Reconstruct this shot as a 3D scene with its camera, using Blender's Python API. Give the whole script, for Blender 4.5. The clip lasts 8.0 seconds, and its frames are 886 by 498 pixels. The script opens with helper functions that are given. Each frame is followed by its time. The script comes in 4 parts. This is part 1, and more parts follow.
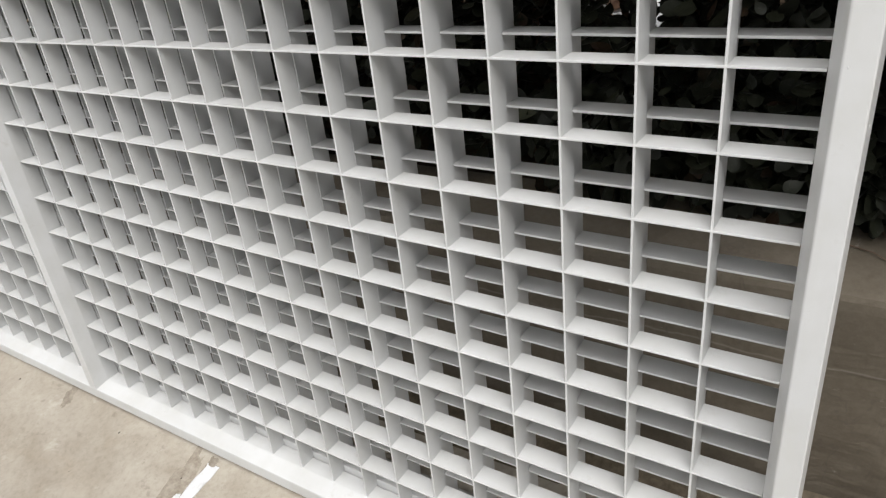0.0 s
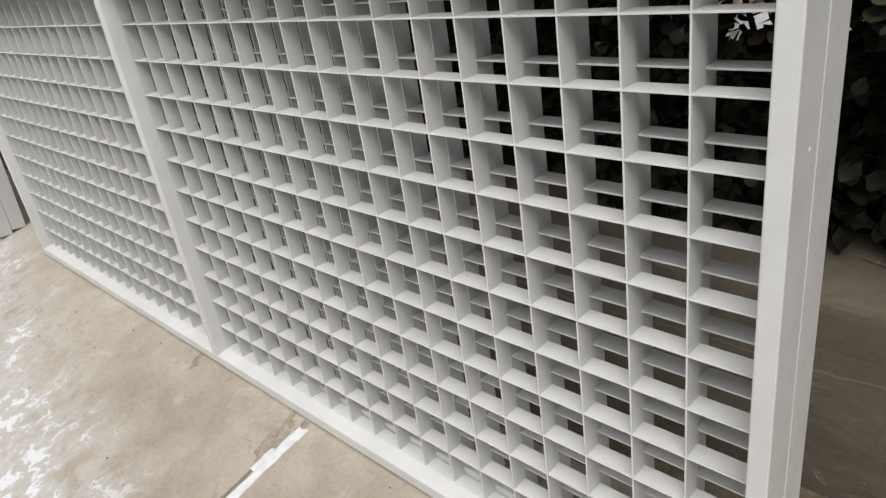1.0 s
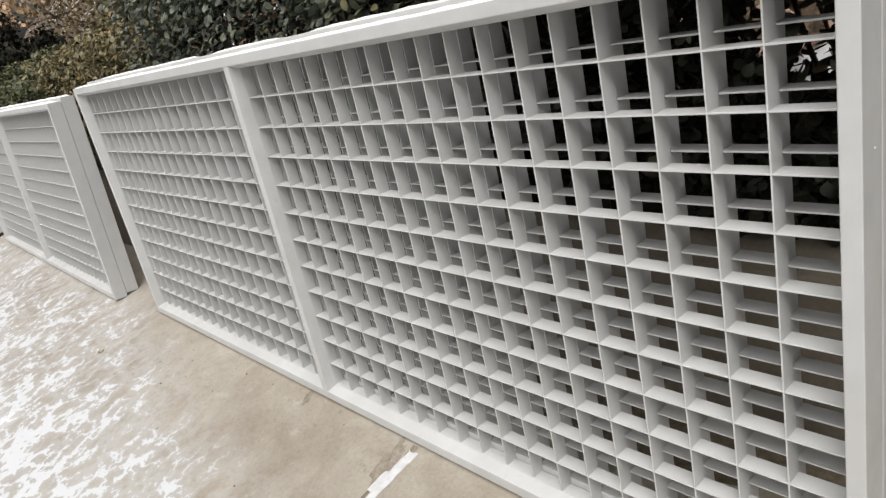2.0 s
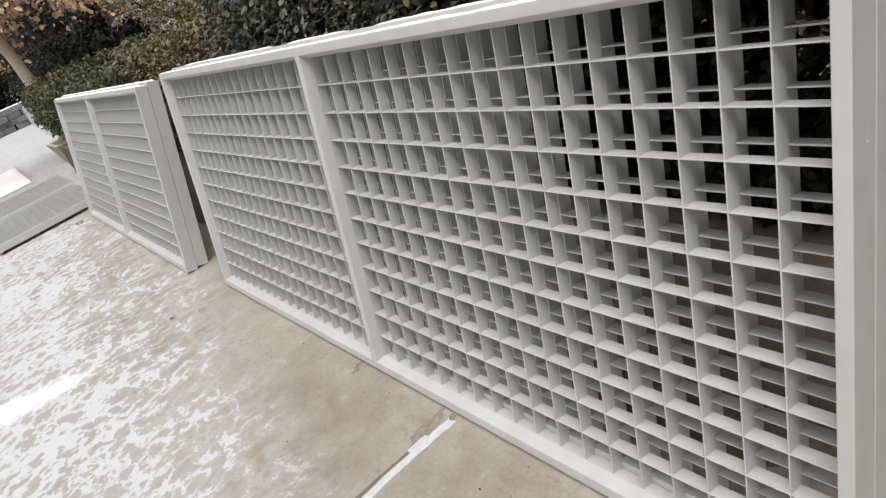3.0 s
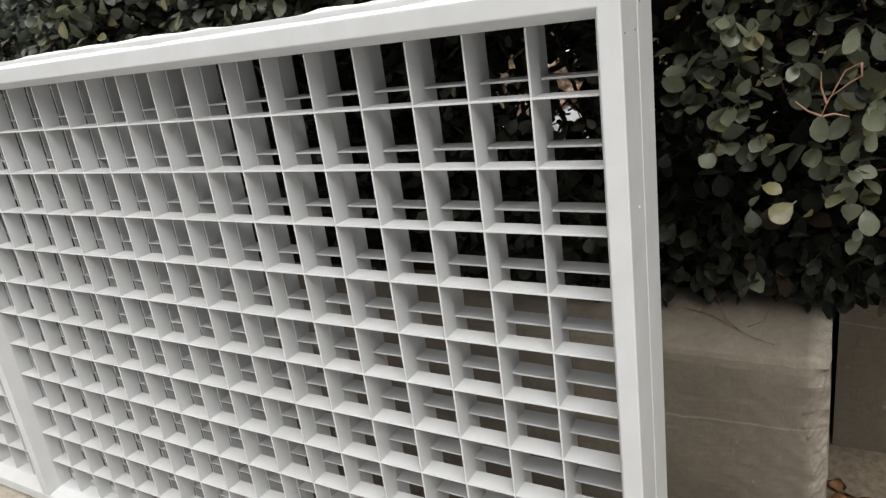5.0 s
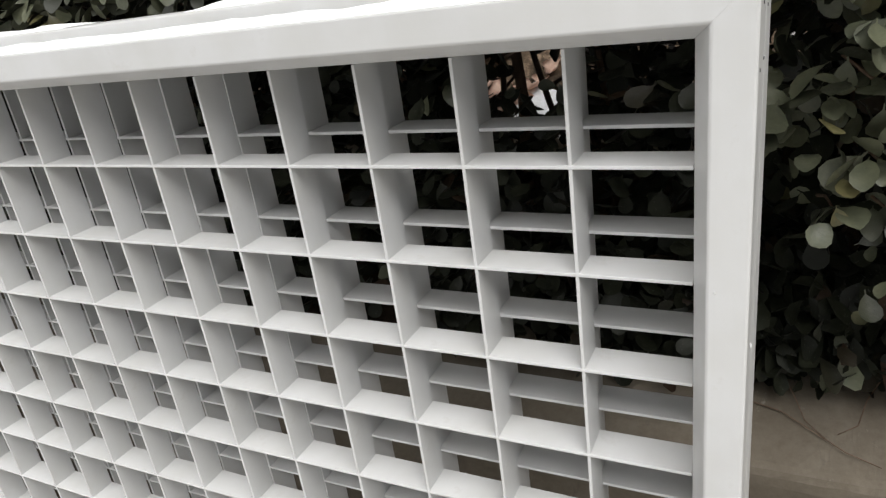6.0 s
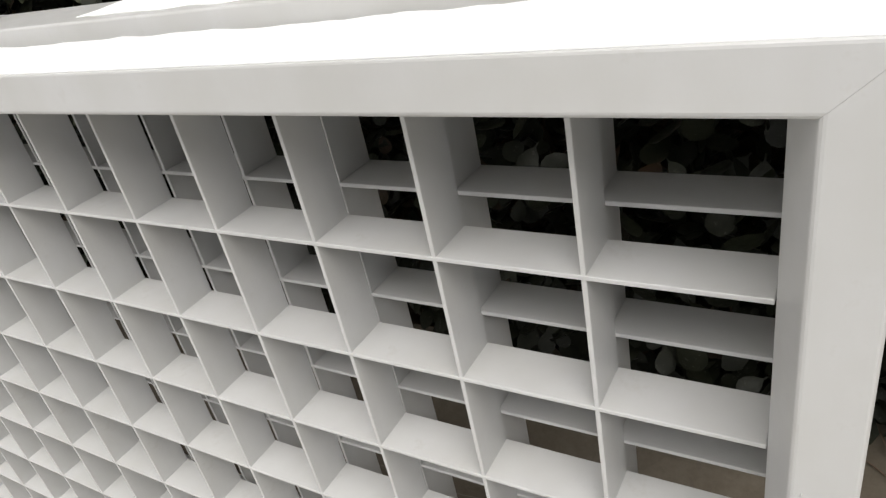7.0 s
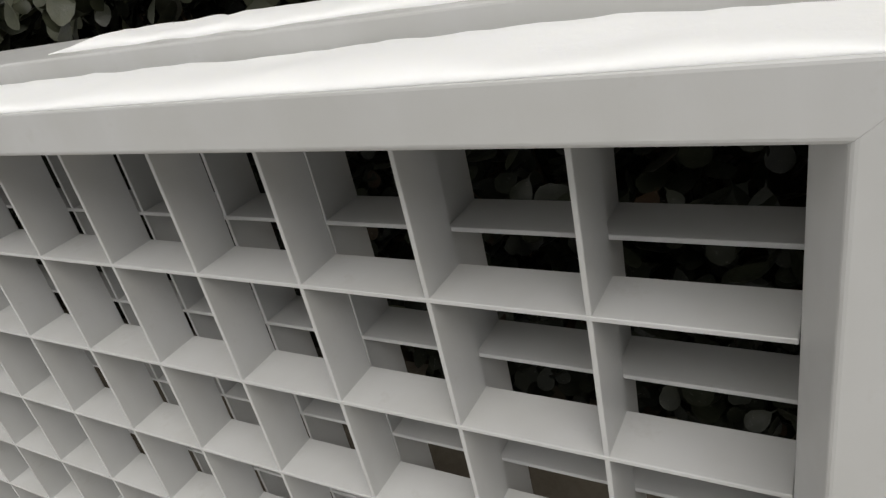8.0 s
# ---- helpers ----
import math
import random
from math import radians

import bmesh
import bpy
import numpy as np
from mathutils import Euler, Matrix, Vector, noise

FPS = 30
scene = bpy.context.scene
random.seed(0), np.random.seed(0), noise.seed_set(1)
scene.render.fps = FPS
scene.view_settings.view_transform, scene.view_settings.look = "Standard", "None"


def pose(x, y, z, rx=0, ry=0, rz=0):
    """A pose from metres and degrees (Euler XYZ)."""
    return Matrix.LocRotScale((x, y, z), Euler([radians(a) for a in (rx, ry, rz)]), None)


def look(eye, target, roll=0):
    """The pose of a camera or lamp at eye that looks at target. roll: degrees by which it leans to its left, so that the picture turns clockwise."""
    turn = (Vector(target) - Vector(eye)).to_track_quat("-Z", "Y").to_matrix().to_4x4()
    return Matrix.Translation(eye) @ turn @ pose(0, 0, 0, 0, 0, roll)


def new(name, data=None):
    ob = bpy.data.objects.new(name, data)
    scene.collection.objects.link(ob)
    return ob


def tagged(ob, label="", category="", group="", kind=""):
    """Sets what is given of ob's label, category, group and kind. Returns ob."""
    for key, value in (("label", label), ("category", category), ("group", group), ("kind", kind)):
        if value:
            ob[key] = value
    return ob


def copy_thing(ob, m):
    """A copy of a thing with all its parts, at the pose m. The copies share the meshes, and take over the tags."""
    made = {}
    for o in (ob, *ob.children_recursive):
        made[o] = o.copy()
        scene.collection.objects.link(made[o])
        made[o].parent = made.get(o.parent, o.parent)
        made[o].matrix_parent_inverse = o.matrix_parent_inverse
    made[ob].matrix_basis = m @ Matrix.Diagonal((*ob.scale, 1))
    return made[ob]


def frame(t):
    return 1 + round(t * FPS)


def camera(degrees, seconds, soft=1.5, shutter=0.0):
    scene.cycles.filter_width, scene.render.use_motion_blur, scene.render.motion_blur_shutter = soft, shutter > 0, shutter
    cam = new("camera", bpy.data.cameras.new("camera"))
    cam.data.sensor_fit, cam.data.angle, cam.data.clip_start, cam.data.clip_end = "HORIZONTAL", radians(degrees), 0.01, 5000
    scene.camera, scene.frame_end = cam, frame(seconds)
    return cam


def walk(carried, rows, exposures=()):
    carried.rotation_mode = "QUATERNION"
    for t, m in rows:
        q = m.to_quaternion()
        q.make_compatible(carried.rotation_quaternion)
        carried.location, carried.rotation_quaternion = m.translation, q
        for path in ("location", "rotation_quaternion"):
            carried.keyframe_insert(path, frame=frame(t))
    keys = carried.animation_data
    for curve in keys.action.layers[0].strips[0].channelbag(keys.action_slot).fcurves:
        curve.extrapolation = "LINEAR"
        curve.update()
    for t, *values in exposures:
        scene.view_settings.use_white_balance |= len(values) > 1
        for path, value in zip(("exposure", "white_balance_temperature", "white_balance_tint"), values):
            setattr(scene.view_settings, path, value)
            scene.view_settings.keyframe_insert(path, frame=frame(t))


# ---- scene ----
cam = camera(65.1, 8.0, soft=1.3)
PATH = [
    (0.0, pose(0.0627, -0.4690, 1.3748, 51.699, 12.399, 30.734)),
    (0.5, pose(0.1955, -0.4707, 1.4050, 53.419, 15.038, 39.800)),
    (1.0, pose(0.2991, -0.4928, 1.4215, 55.088, 16.495, 41.639)),
    (1.5, pose(0.3320, -0.5745, 1.4612, 59.396, 18.606, 43.445)),
    (2.0, pose(0.3809, -0.7053, 1.4852, 61.311, 21.202, 44.986)),
    (2.2, pose(0.3942, -0.7339, 1.4928, 60.279, 21.499, 44.089)),
    (3.3, pose(0.5759, -0.7775, 1.4964, 63.932, 20.867, 52.528)),
    (3.5, pose(0.5832, -0.7614, 1.4917, 62.932, 20.298, 50.070)),
    (3.7, pose(0.5749, -0.7398, 1.4884, 62.184, 19.682, 46.988)),
    (4.0, pose(0.5333, -0.7249, 1.4872, 62.148, 18.454, 42.067)),
    (4.5, pose(0.4018, -0.6802, 1.4681, 61.819, 16.265, 30.949)),
    (4.7, pose(0.3508, -0.6542, 1.4511, 61.017, 14.832, 28.714)),
    (5.8, pose(0.1188, -0.2835, 1.3844, 58.237, 12.471, 24.864)),
    (6.0, pose(0.0646, -0.2085, 1.3890, 55.843, 12.813, 23.506)),
    (6.5, pose(0.0199, -0.0729, 1.3757, 51.583, 15.157, 23.448)),
    (7.0, pose(0.0237, 0.0322, 1.3839, 48.614, 16.529, 26.247)),
    (7.5, pose(0.0187, 0.0446, 1.3795, 48.400, 16.751, 27.229)),
    (8.0, pose(0.0087, 0.0516, 1.3711, 50.751, 17.104, 24.786)),
]
walk(cam, PATH, exposures=[(0.0, 0.81, 6500, 10), (1.0, 0.6, 6600, 10.5), (2.0, 0.61, 6600, 10.5), (3.5, 0.41, 6550, 10.5), (4.5, 0.67, 6500, 10), (5.8, 0.81, 6490, 9.8), (6.5, 0.77, 6640, 10.3), (7.0, 0.58, 6690, 10.1), (7.5, 0.28, 6710, 9.6), (8.0, 0.04, 6710, 9.2)])

# ---- light: flat overcast winter sky ----
world = bpy.data.worlds.new("overcast_sky")
scene.world = world
world.use_nodes = True
wn = world.node_tree.nodes
sky = wn.new("ShaderNodeTexSky")
sky.sky_type = "NISHITA"
sky.sun_disc = False
sky.sun_elevation = radians(65)
sky.sun_rotation = radians(200)
sky.dust_density = 6.0
sky.air_density = 1.5
grey = wn.new("ShaderNodeHueSaturation")
grey.inputs["Saturation"].default_value = 0.12
world.node_tree.links.new(sky.outputs[0], grey.inputs["Color"])
world.node_tree.links.new(grey.outputs[0], wn["Background"].inputs["Color"])
wn["Background"].inputs["Strength"].default_value = 0.060
sun_data = bpy.data.lights.new("sun", "SUN")
sun_data.energy = 2.0
sun_data.angle = radians(44)
sun_data.color = (1.0, 0.99, 0.98)
sun = new("sun", sun_data)
sun.matrix_world = look((4.4, -2.0, 9.0), (0, 0, 0))
LEAN = 12.5
GZ = -0.0155  # the yard lies this far below the raised front edge of the leaning grilles


# ---- materials ----
class Mat:
    """A node material with a few short-hands."""

    def __init__(self, name, rough=0.5, metal=0.0, spec=0.5):
        self.m = bpy.data.materials.new(name)
        self.m.use_nodes = True
        self.t = self.m.node_tree
        self.b = self.t.nodes["Principled BSDF"]
        self.b.inputs["Roughness"].default_value = rough
        self.b.inputs["Metallic"].default_value = metal
        self.b.inputs["Specular IOR Level"].default_value = spec

    def node(self, kind, **values):
        n = self.t.nodes.new(kind)
        for key, value in values.items():
            n.inputs[key].default_value = value
        return n

    def link(self, a, b):
        self.t.links.new(a, b)

    def coords(self, stretch=(1, 1, 1), world_space=False):
        if world_space:
            src = self.node("ShaderNodeNewGeometry").outputs["Position"]
        else:
            src = self.node("ShaderNodeTexCoord").outputs["Object"]
        mp = self.node("ShaderNodeMapping", Scale=stretch)
        self.link(src, mp.inputs["Vector"])
        return mp.outputs["Vector"]

    def noise(self, scale, detail=5.0, rough=0.6, vec=None, distortion=0.0):
        n = self.node("ShaderNodeTexNoise", Scale=scale, Detail=detail, Roughness=rough, Distortion=distortion)
        self.link(vec if vec else self.coords(), n.inputs["Vector"])
        return n.outputs["Fac"]

    def ramp(self, fac, *stops):
        r = self.t.nodes.new("ShaderNodeValToRGB")
        el = r.color_ramp.elements
        while len(el) < len(stops):
            el.new(0.5)
        for e, (pos, col) in zip(el, stops):
            e.position = pos
            e.color = (*col, 1) if len(col) == 3 else col
        self.link(fac, r.inputs["Fac"])
        return r.outputs["Color"]

    def mix(self, fac, a, b, mode="MIX"):
        n = self.t.nodes.new("ShaderNodeMix")
        n.data_type, n.blend_type = "RGBA", mode
        for sock, val in ((n.inputs[0], fac), (n.inputs[6], a), (n.inputs[7], b)):
            if isinstance(val, (int, float)):
                sock.default_value = val
            elif isinstance(val, tuple):
                sock.default_value = (*val, 1)
            else:
                self.link(val, sock)
        return n.outputs[2]

    def math(self, op, a, b=0.0, c=0.0, clamp=False):
        n = self.t.nodes.new("ShaderNodeMath")
        n.operation, n.use_clamp = op, clamp
        for sock, val in zip(n.inputs, (a, b, c)):
            if isinstance(val, (int, float)):
                sock.default_value = val
            else:
                self.link(val, sock)
        return n.outputs[0]

    def color(self, c):
        self.link(c, self.b.inputs["Base Color"])
        return self

    def bump(self, height, strength=0.3, distance=0.002):
        n = self.node("ShaderNodeBump", Strength=strength, Distance=distance)
        self.link(height, n.inputs["Height"])
        self.link(n.outputs[0], self.b.inputs["Normal"])
        return self

    def roughness(self, r):
        self.link(r, self.b.inputs["Roughness"])
        return self


def white_paint():
    m = Mat("white_powder_coat", rough=0.42)
    big = m.ramp(m.noise(2.2, 4), (0.3, (0.500, 0.501, 0.497)), (0.7, (0.552, 0.553, 0.549)))
    dirt = m.ramp(m.noise(26, 6, 0.7), (0.60, (1, 1, 1)), (0.80, (0.86, 0.84, 0.80)))
    streak = m.ramp(m.noise(1.0, 4, 0.65, m.coords((40, 40, 5))), (0.30, (0.984, 0.984, 0.981)), (0.62, (1.004, 1.004, 1.004)))
    smudge = m.ramp(m.noise(13, 3, 0.55), (0.34, (0.950, 0.948, 0.932)), (0.62, (1.010, 1.012, 1.014)))
    m.color(m.mix(1.0, m.mix(1.0, m.mix(1.0, big, dirt, "MULTIPLY"), streak, "MULTIPLY"), smudge, "MULTIPLY"))
    m.bump(m.noise(420, 2), 0.10, 0.0006)
    m.roughness(m.ramp(m.noise(14, 3), (0.3, (0.34,) * 3), (0.7, (0.52,) * 3)))
    return m.m


def snow_mat():
    m = Mat("wet_snow", rough=0.6, spec=0.3)
    m.color(m.ramp(m.noise(30, 4), (0.3, (0.94, 0.95, 0.96)), (0.7, (0.97, 0.975, 0.98))))
    m.b.inputs["Subsurface Weight"].default_value = 0.15
    m.b.inputs["Subsurface Radius"].default_value = (0.02, 0.02, 0.025)
    m.b.inputs["Subsurface Scale"].default_value = 0.5
    m.bump(m.noise(160, 5, 0.7), 0.18, 0.002)
    return m.m


def slush_mat():
    m = Mat("grey_slush", rough=0.5, spec=0.4)
    m.color(m.ramp(m.noise(45, 6, 0.7), (0.3, (0.52, 0.52, 0.52)), (0.65, (0.64, 0.65, 0.66))))
    m.bump(m.noise(120, 5, 0.7), 0.6, 0.003)
    return m.m


def ground_mat():
    """Trowelled concrete yard, damp and stained, with thin wet snow lying in blotches further out."""
    m = Mat("damp_concrete", rough=0.55)
    v = m.coords(world_space=True)
    broad = m.ramp(m.noise(0.9, 6, 0.62, v), (0.30, (0.284, 0.249, 0.204)), (0.52, (0.378, 0.344, 0.290)), (0.75, (0.444, 0.419, 0.374)))
    mid = m.ramp(m.noise(6.0, 7, 0.68, v, 0.6), (0.30, (0.80, 0.77, 0.73)), (0.62, (1.05, 1.05, 1.05)))
    fine = m.ramp(m.noise(60, 5, 0.7, v), (0.25, (0.80, 0.79, 0.77)), (0.55, (1.0, 1.0, 1.0)))
    base = m.mix(1.0, m.mix(1.0, broad, mid, "MULTIPLY"), fine, "MULTIPLY")
    spots = m.ramp(m.noise(23, 4, 0.6, v), (0.66, (0, 0, 0)), (0.72, (1, 1, 1)))
    base = m.mix(m.math("MULTIPLY", spots, 0.40), base, (0.16, 0.13, 0.10))
    pits = m.ramp(m.noise(75, 3, 0.6, v), (0.66, (0, 0, 0)), (0.71, (1, 1, 1)))
    base = m.mix(m.math("MULTIPLY", pits, 0.30), base, (0.13, 0.11, 0.085))
    scuff = m.ramp(m.noise(9.0, 6, 0.7, v, 0.3), (0.60, (0, 0, 0)), (0.68, (1, 1, 1)))
    base = m.mix(m.math("MULTIPLY", scuff, 0.28), base, (0.56, 0.53, 0.48))
    stain = m.ramp(m.noise(2.6, 5, 0.6, v, 1.2), (0.56, (0, 0, 0)), (0.70, (1, 1, 1)))
    base = m.mix(m.math("MULTIPLY", stain, 0.32), base, (0.30, 0.24, 0.175))
    # where the snow lies: the further from the planter the more of it
    sep = m.t.nodes.new("ShaderNodeSeparateXYZ")
    m.link(m.node("ShaderNodeNewGeometry").outputs["Position"], sep.inputs[0])
    x, y = sep.outputs[0], sep.outputs[1]
    edge = m.math("MINIMUM", m.math("MULTIPLY_ADD", x, -0.21, -1.06), -0.20)
    inside = m.math("SUBTRACT", edge, y)
    far = m.math("MULTIPLY_ADD", x, -0.20, -1.72)
    inside = m.math("MAXIMUM", inside, m.math("MINIMUM", far, 1.2))
    sheet = m.math("MULTIPLY_ADD", x, -0.35, -1.75, clamp=True)
    dens = m.math("MULTIPLY_ADD", m.math("MINIMUM", m.math("MAXIMUM", inside, -0.35), 0.85), 0.11, -0.006)
    near = m.math("SMOOTH_MIN", m.math("MAXIMUM", m.math("MULTIPLY_ADD", inside, 3.2, 1.25), 0.0), 1.0, 0.3, True)
    warp = m.coords((0.9, 0.9, 1), True)
    lace = m.math("SUBTRACT", 1.0, m.math("MULTIPLY", m.math("ABSOLUTE", m.math("SUBTRACT", m.noise(9.0, 5, 0.6, warp, 0.12), 0.5)), 9.0))
    fleck = m.noise(24.0, 4, 0.6, warp, 0.1)
    blot = m.noise(5.2, 6, 0.62, warp, 0.12)
    n1 = m.math("ADD", m.math("MULTIPLY", m.math("MAXIMUM", lace, 0.0), 0.22), m.math("ADD", m.math("MULTIPLY", fleck, 0.27), m.math("MULTIPLY", blot, 0.51)))
    n2 = m.noise(1.5, 4, 0.55, v)
    n = m.math("ADD", m.math("MULTIPLY", n1, 0.80), m.math("MULTIPLY", n2, 0.26))
    level = m.math("ADD", n, dens)
    level = m.math("MULTIPLY_ADD", m.math("MULTIPLY", sheet, m.math("MAXIMUM", m.math("MINIMUM", inside, 0.4), 0.0)), 0.09, level)
    mask = m.math("MULTIPLY", m.ramp(level, (0.585, (0, 0, 0)), (0.612, (1, 1, 1))), near)
    slush = m.math("MULTIPLY", m.ramp(level, (0.36, (0, 0, 0)), (0.54, (0.70, 0.70, 0.70))), near)
    # one long drift, melted soft at its edges
    along = m.math("ADD", m.math("MULTIPLY", m.math("ADD", x, 3.80), 0.40), m.math("MULTIPLY", m.math("ADD", y, 1.28), 0.917))
    over = m.math("SUBTRACT", m.math("MULTIPLY", m.math("ADD", x, 3.80), 0.917), m.math("MULTIPLY", m.math("ADD", y, 1.28), 0.40))
    oval = m.math("ADD", m.math("POWER", m.math("ABSOLUTE", m.math("MULTIPLY", along, 1.5)), 2.0), m.math("POWER", m.math("ABSOLUTE", m.math("MULTIPLY", over, 4.2)), 2.0))
    drift = m.ramp(m.math("ADD", oval, m.math("MULTIPLY", blot, 0.8)), (0.45, (1, 1, 1)), (1.0, (0, 0, 0)))
    col = m.mix(slush, base, (0.458, 0.452, 0.441))
    mask = m.math("MAXIMUM", mask, drift)
    col = m.mix(mask, col, m.mix(drift, (0.60, 0.613, 0.626), (0.84, 0.85, 0.86)))
    m.color(col)
    height = m.math("ADD", m.math("MULTIPLY", mask, 1.2), m.math("MULTIPLY", m.noise(90, 6, 0.7, v), 0.35))
    m.bump(height, 0.45, 0.004)
    wet = m.ramp(m.noise(1.7, 4, 0.6, v), (0.35, (0.30,) * 3), (0.65, (0.58,) * 3))
    m.roughness(m.mix(mask, wet, (0.75, 0.75, 0.75)))
    return m.m


def planter_mat():
    """Old cast concrete, water-stained, with a pale crumbled band down its broken end."""
    m = Mat("old_cast_concrete", rough=0.85, spec=0.25)
    v = m.coords(world_space=True)
    broad = m.ramp(m.noise(1.6, 6, 0.6, v), (0.3, (0.118, 0.101, 0.079)), (0.7, (0.176, 0.152, 0.121)))
    runs = m.ramp(m.noise(5.0, 6, 0.65, m.coords((1, 1, 0.25), True), 0.8), (0.35, (0.84, 0.82, 0.78)), (0.65, (1.03, 1.03, 1.02)))
    fine = m.ramp(m.noise(75, 6, 0.75, v), (0.3, (0.82, 0.81, 0.79)), (0.6, (1, 1, 1)))
    base = m.mix(1.0, m.mix(1.0, broad, runs, "MULTIPLY"), fine, "MULTIPLY")
    pale = m.ramp(m.noise(11, 8, 0.75, v, 0.5), (0.62, (0, 0, 0)), (0.70, (1, 1, 1)))
    base = m.mix(m.math("MULTIPLY", pale, 0.40), base, (0.52, 0.49, 0.44))
    # lime lines where water stood, and thin cracks
    sep = m.t.nodes.new("ShaderNodeSeparateXYZ")
    m.link(m.node("ShaderNodeTexCoord").outputs["Object"], sep.inputs[0])
    wavy = m.math("ADD", sep.outputs[2], m.math("MULTIPLY", m.noise(4.0, 4, 0.6, v), 0.05))
    line = m.math("SUBTRACT", 1.0, m.math("MULTIPLY", m.math("ABSOLUTE", m.math("SUBTRACT", wavy, 0.40)), 260.0), clamp=True)
    base = m.mix(m.math("MULTIPLY", line, 0.17), base, (0.55, 0.52, 0.47))
    crack = m.math("SUBTRACT", 1.0, m.math("MULTIPLY", m.math("ABSOLUTE", m.math("SUBTRACT", m.noise(1.9, 5, 0.62, m.coords((1.6, 1.6, 0.5), True), 0.6), 0.5)), 210.0), clamp=True)
    base = m.mix(m.math("MULTIPLY", crack, 0.45), base, (0.10, 0.085, 0.07))
    band = m.math("MULTIPLY_ADD", sep.outputs[0], 45.0, 1.75, clamp=True)
    band = m.math("MULTIPLY", band, m.math("LESS_THAN", sep.outputs[0], 0.05))
    crumb = m.math("MULTIPLY", band, m.ramp(m.noise(38, 7, 0.75, v), (0.36, (0.15, 0.15, 0.15)), (0.60, (1, 1, 1))))
    m.color(m.mix(m.math("MULTIPLY", crumb, 0.42), base, (0.40, 0.365, 0.305)))
    m.bump(m.math("ADD", m.noise(55, 7, 0.7, v), m.math("MULTIPLY", m.noise(6, 4, 0.6, v), 1.2)), 0.4, 0.003)
    return m.m


def soil_mat():
    m = Mat("dark_soil", rough=0.95, spec=0.1)
    m.color(m.ramp(m.noise(30, 7, 0.7), (0.3, (0.025, 0.019, 0.013)), (0.7, (0.07, 0.05, 0.035))))
    m.bump(m.noise(60, 6, 0.7), 0.8, 0.01)
    return m.m


def leaf_mat(name, dark, light, yellow, rough=0.38, per_object=False, spec=0.5):
    m = Mat(name, rough=rough, spec=spec)
    if per_object:
        rnd = m.node("ShaderNodeObjectInfo").outputs["Random"]
    else:
        rnd = m.node("ShaderNodeNewGeometry").outputs["Random Per Island"]
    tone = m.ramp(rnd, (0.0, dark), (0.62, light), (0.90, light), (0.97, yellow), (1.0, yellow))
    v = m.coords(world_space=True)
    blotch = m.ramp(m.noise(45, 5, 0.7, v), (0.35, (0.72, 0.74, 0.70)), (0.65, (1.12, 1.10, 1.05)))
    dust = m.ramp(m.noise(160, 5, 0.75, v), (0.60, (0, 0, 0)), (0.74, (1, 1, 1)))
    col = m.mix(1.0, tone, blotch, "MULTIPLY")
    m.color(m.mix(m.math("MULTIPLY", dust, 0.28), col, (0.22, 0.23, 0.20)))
    m.roughness(m.ramp(m.noise(70, 3, 0.6, v), (0.3, (0.34,) * 3), (0.7, (0.60,) * 3)))
    m.b.inputs["Subsurface Weight"].default_value = 0.0
    m.bump(m.noise(130, 4, 0.6, v), 0.25, 0.002)
    return m.m


def bark_mat(name, a, b):
    m = Mat(name, rough=0.85, spec=0.2)
    v = m.coords((1, 1, 0.3))
    m.color(m.ramp(m.noise(35, 7, 0.7, v), (0.3, a), (0.7, b)))
    m.bump(m.noise(60, 6, 0.7, v), 0.7, 0.006)
    return m.m


def plain_noise(name, a, b, scale=20.0, rough=0.8, bump=0.4):
    m = Mat(name, rough=rough, spec=0.3)
    rnd = m.node("ShaderNodeObjectInfo").outputs["Random"]
    base = m.ramp(m.noise(scale, 6, 0.7), (0.3, a), (0.7, b))
    m.color(m.mix(1.0, base, m.ramp(rnd, (0.0, (0.75,) * 3), (1.0, (1.15,) * 3)), "MULTIPLY"))
    m.bump(m.noise(scale * 3, 6, 0.7), bump, 0.004)
    return m.m


WHITE = white_paint()
SNOW = snow_mat()
SLUSH = slush_mat()
GROUND = ground_mat()
PLANTER = planter_mat()
SOIL = soil_mat()
LEAF = leaf_mat("evergreen_leaf", (0.022, 0.024, 0.016), (0.098, 0.104, 0.066), (0.15, 0.135, 0.06), rough=0.5)
LEAF_ONE = leaf_mat("evergreen_leaf_single", (0.036, 0.040, 0.026), (0.108, 0.115, 0.074), (0.22, 0.18, 0.07), per_object=True)
# near-black leaves: the hedge's inner shade is put into their colour
LEAF_SHADE = leaf_mat("shade_dark_leaf", (0.008, 0.0090, 0.0065), (0.015, 0.0165, 0.0105), (0.030, 0.019, 0.012), rough=0.7, spec=0.15)
LEAF_GREY = leaf_mat("grey_green_leaf", (0.017, 0.022, 0.016), (0.106, 0.120, 0.090), (0.17, 0.17, 0.09), rough=0.5)
LEAF_BROWN = leaf_mat("bronze_leaf", (0.060, 0.058, 0.024), (0.20, 0.165, 0.076), (0.30, 0.20, 0.09))
LEAF_GREEN = leaf_mat("fresh_green_leaf", (0.024, 0.033, 0.014), (0.100, 0.110, 0.046), (0.24, 0.21, 0.08))
LEAF_DRY = leaf_mat("dry_orange_leaf", (0.56, 0.35, 0.20), (0.80, 0.57, 0.37), (0.84, 0.68, 0.50), rough=0.7)
LEAF_FAR = leaf_mat("far_evergreen_leaf", (0.017, 0.019, 0.015), (0.027, 0.030, 0.023), (0.05, 0.036, 0.022), rough=0.7, spec=0.2)
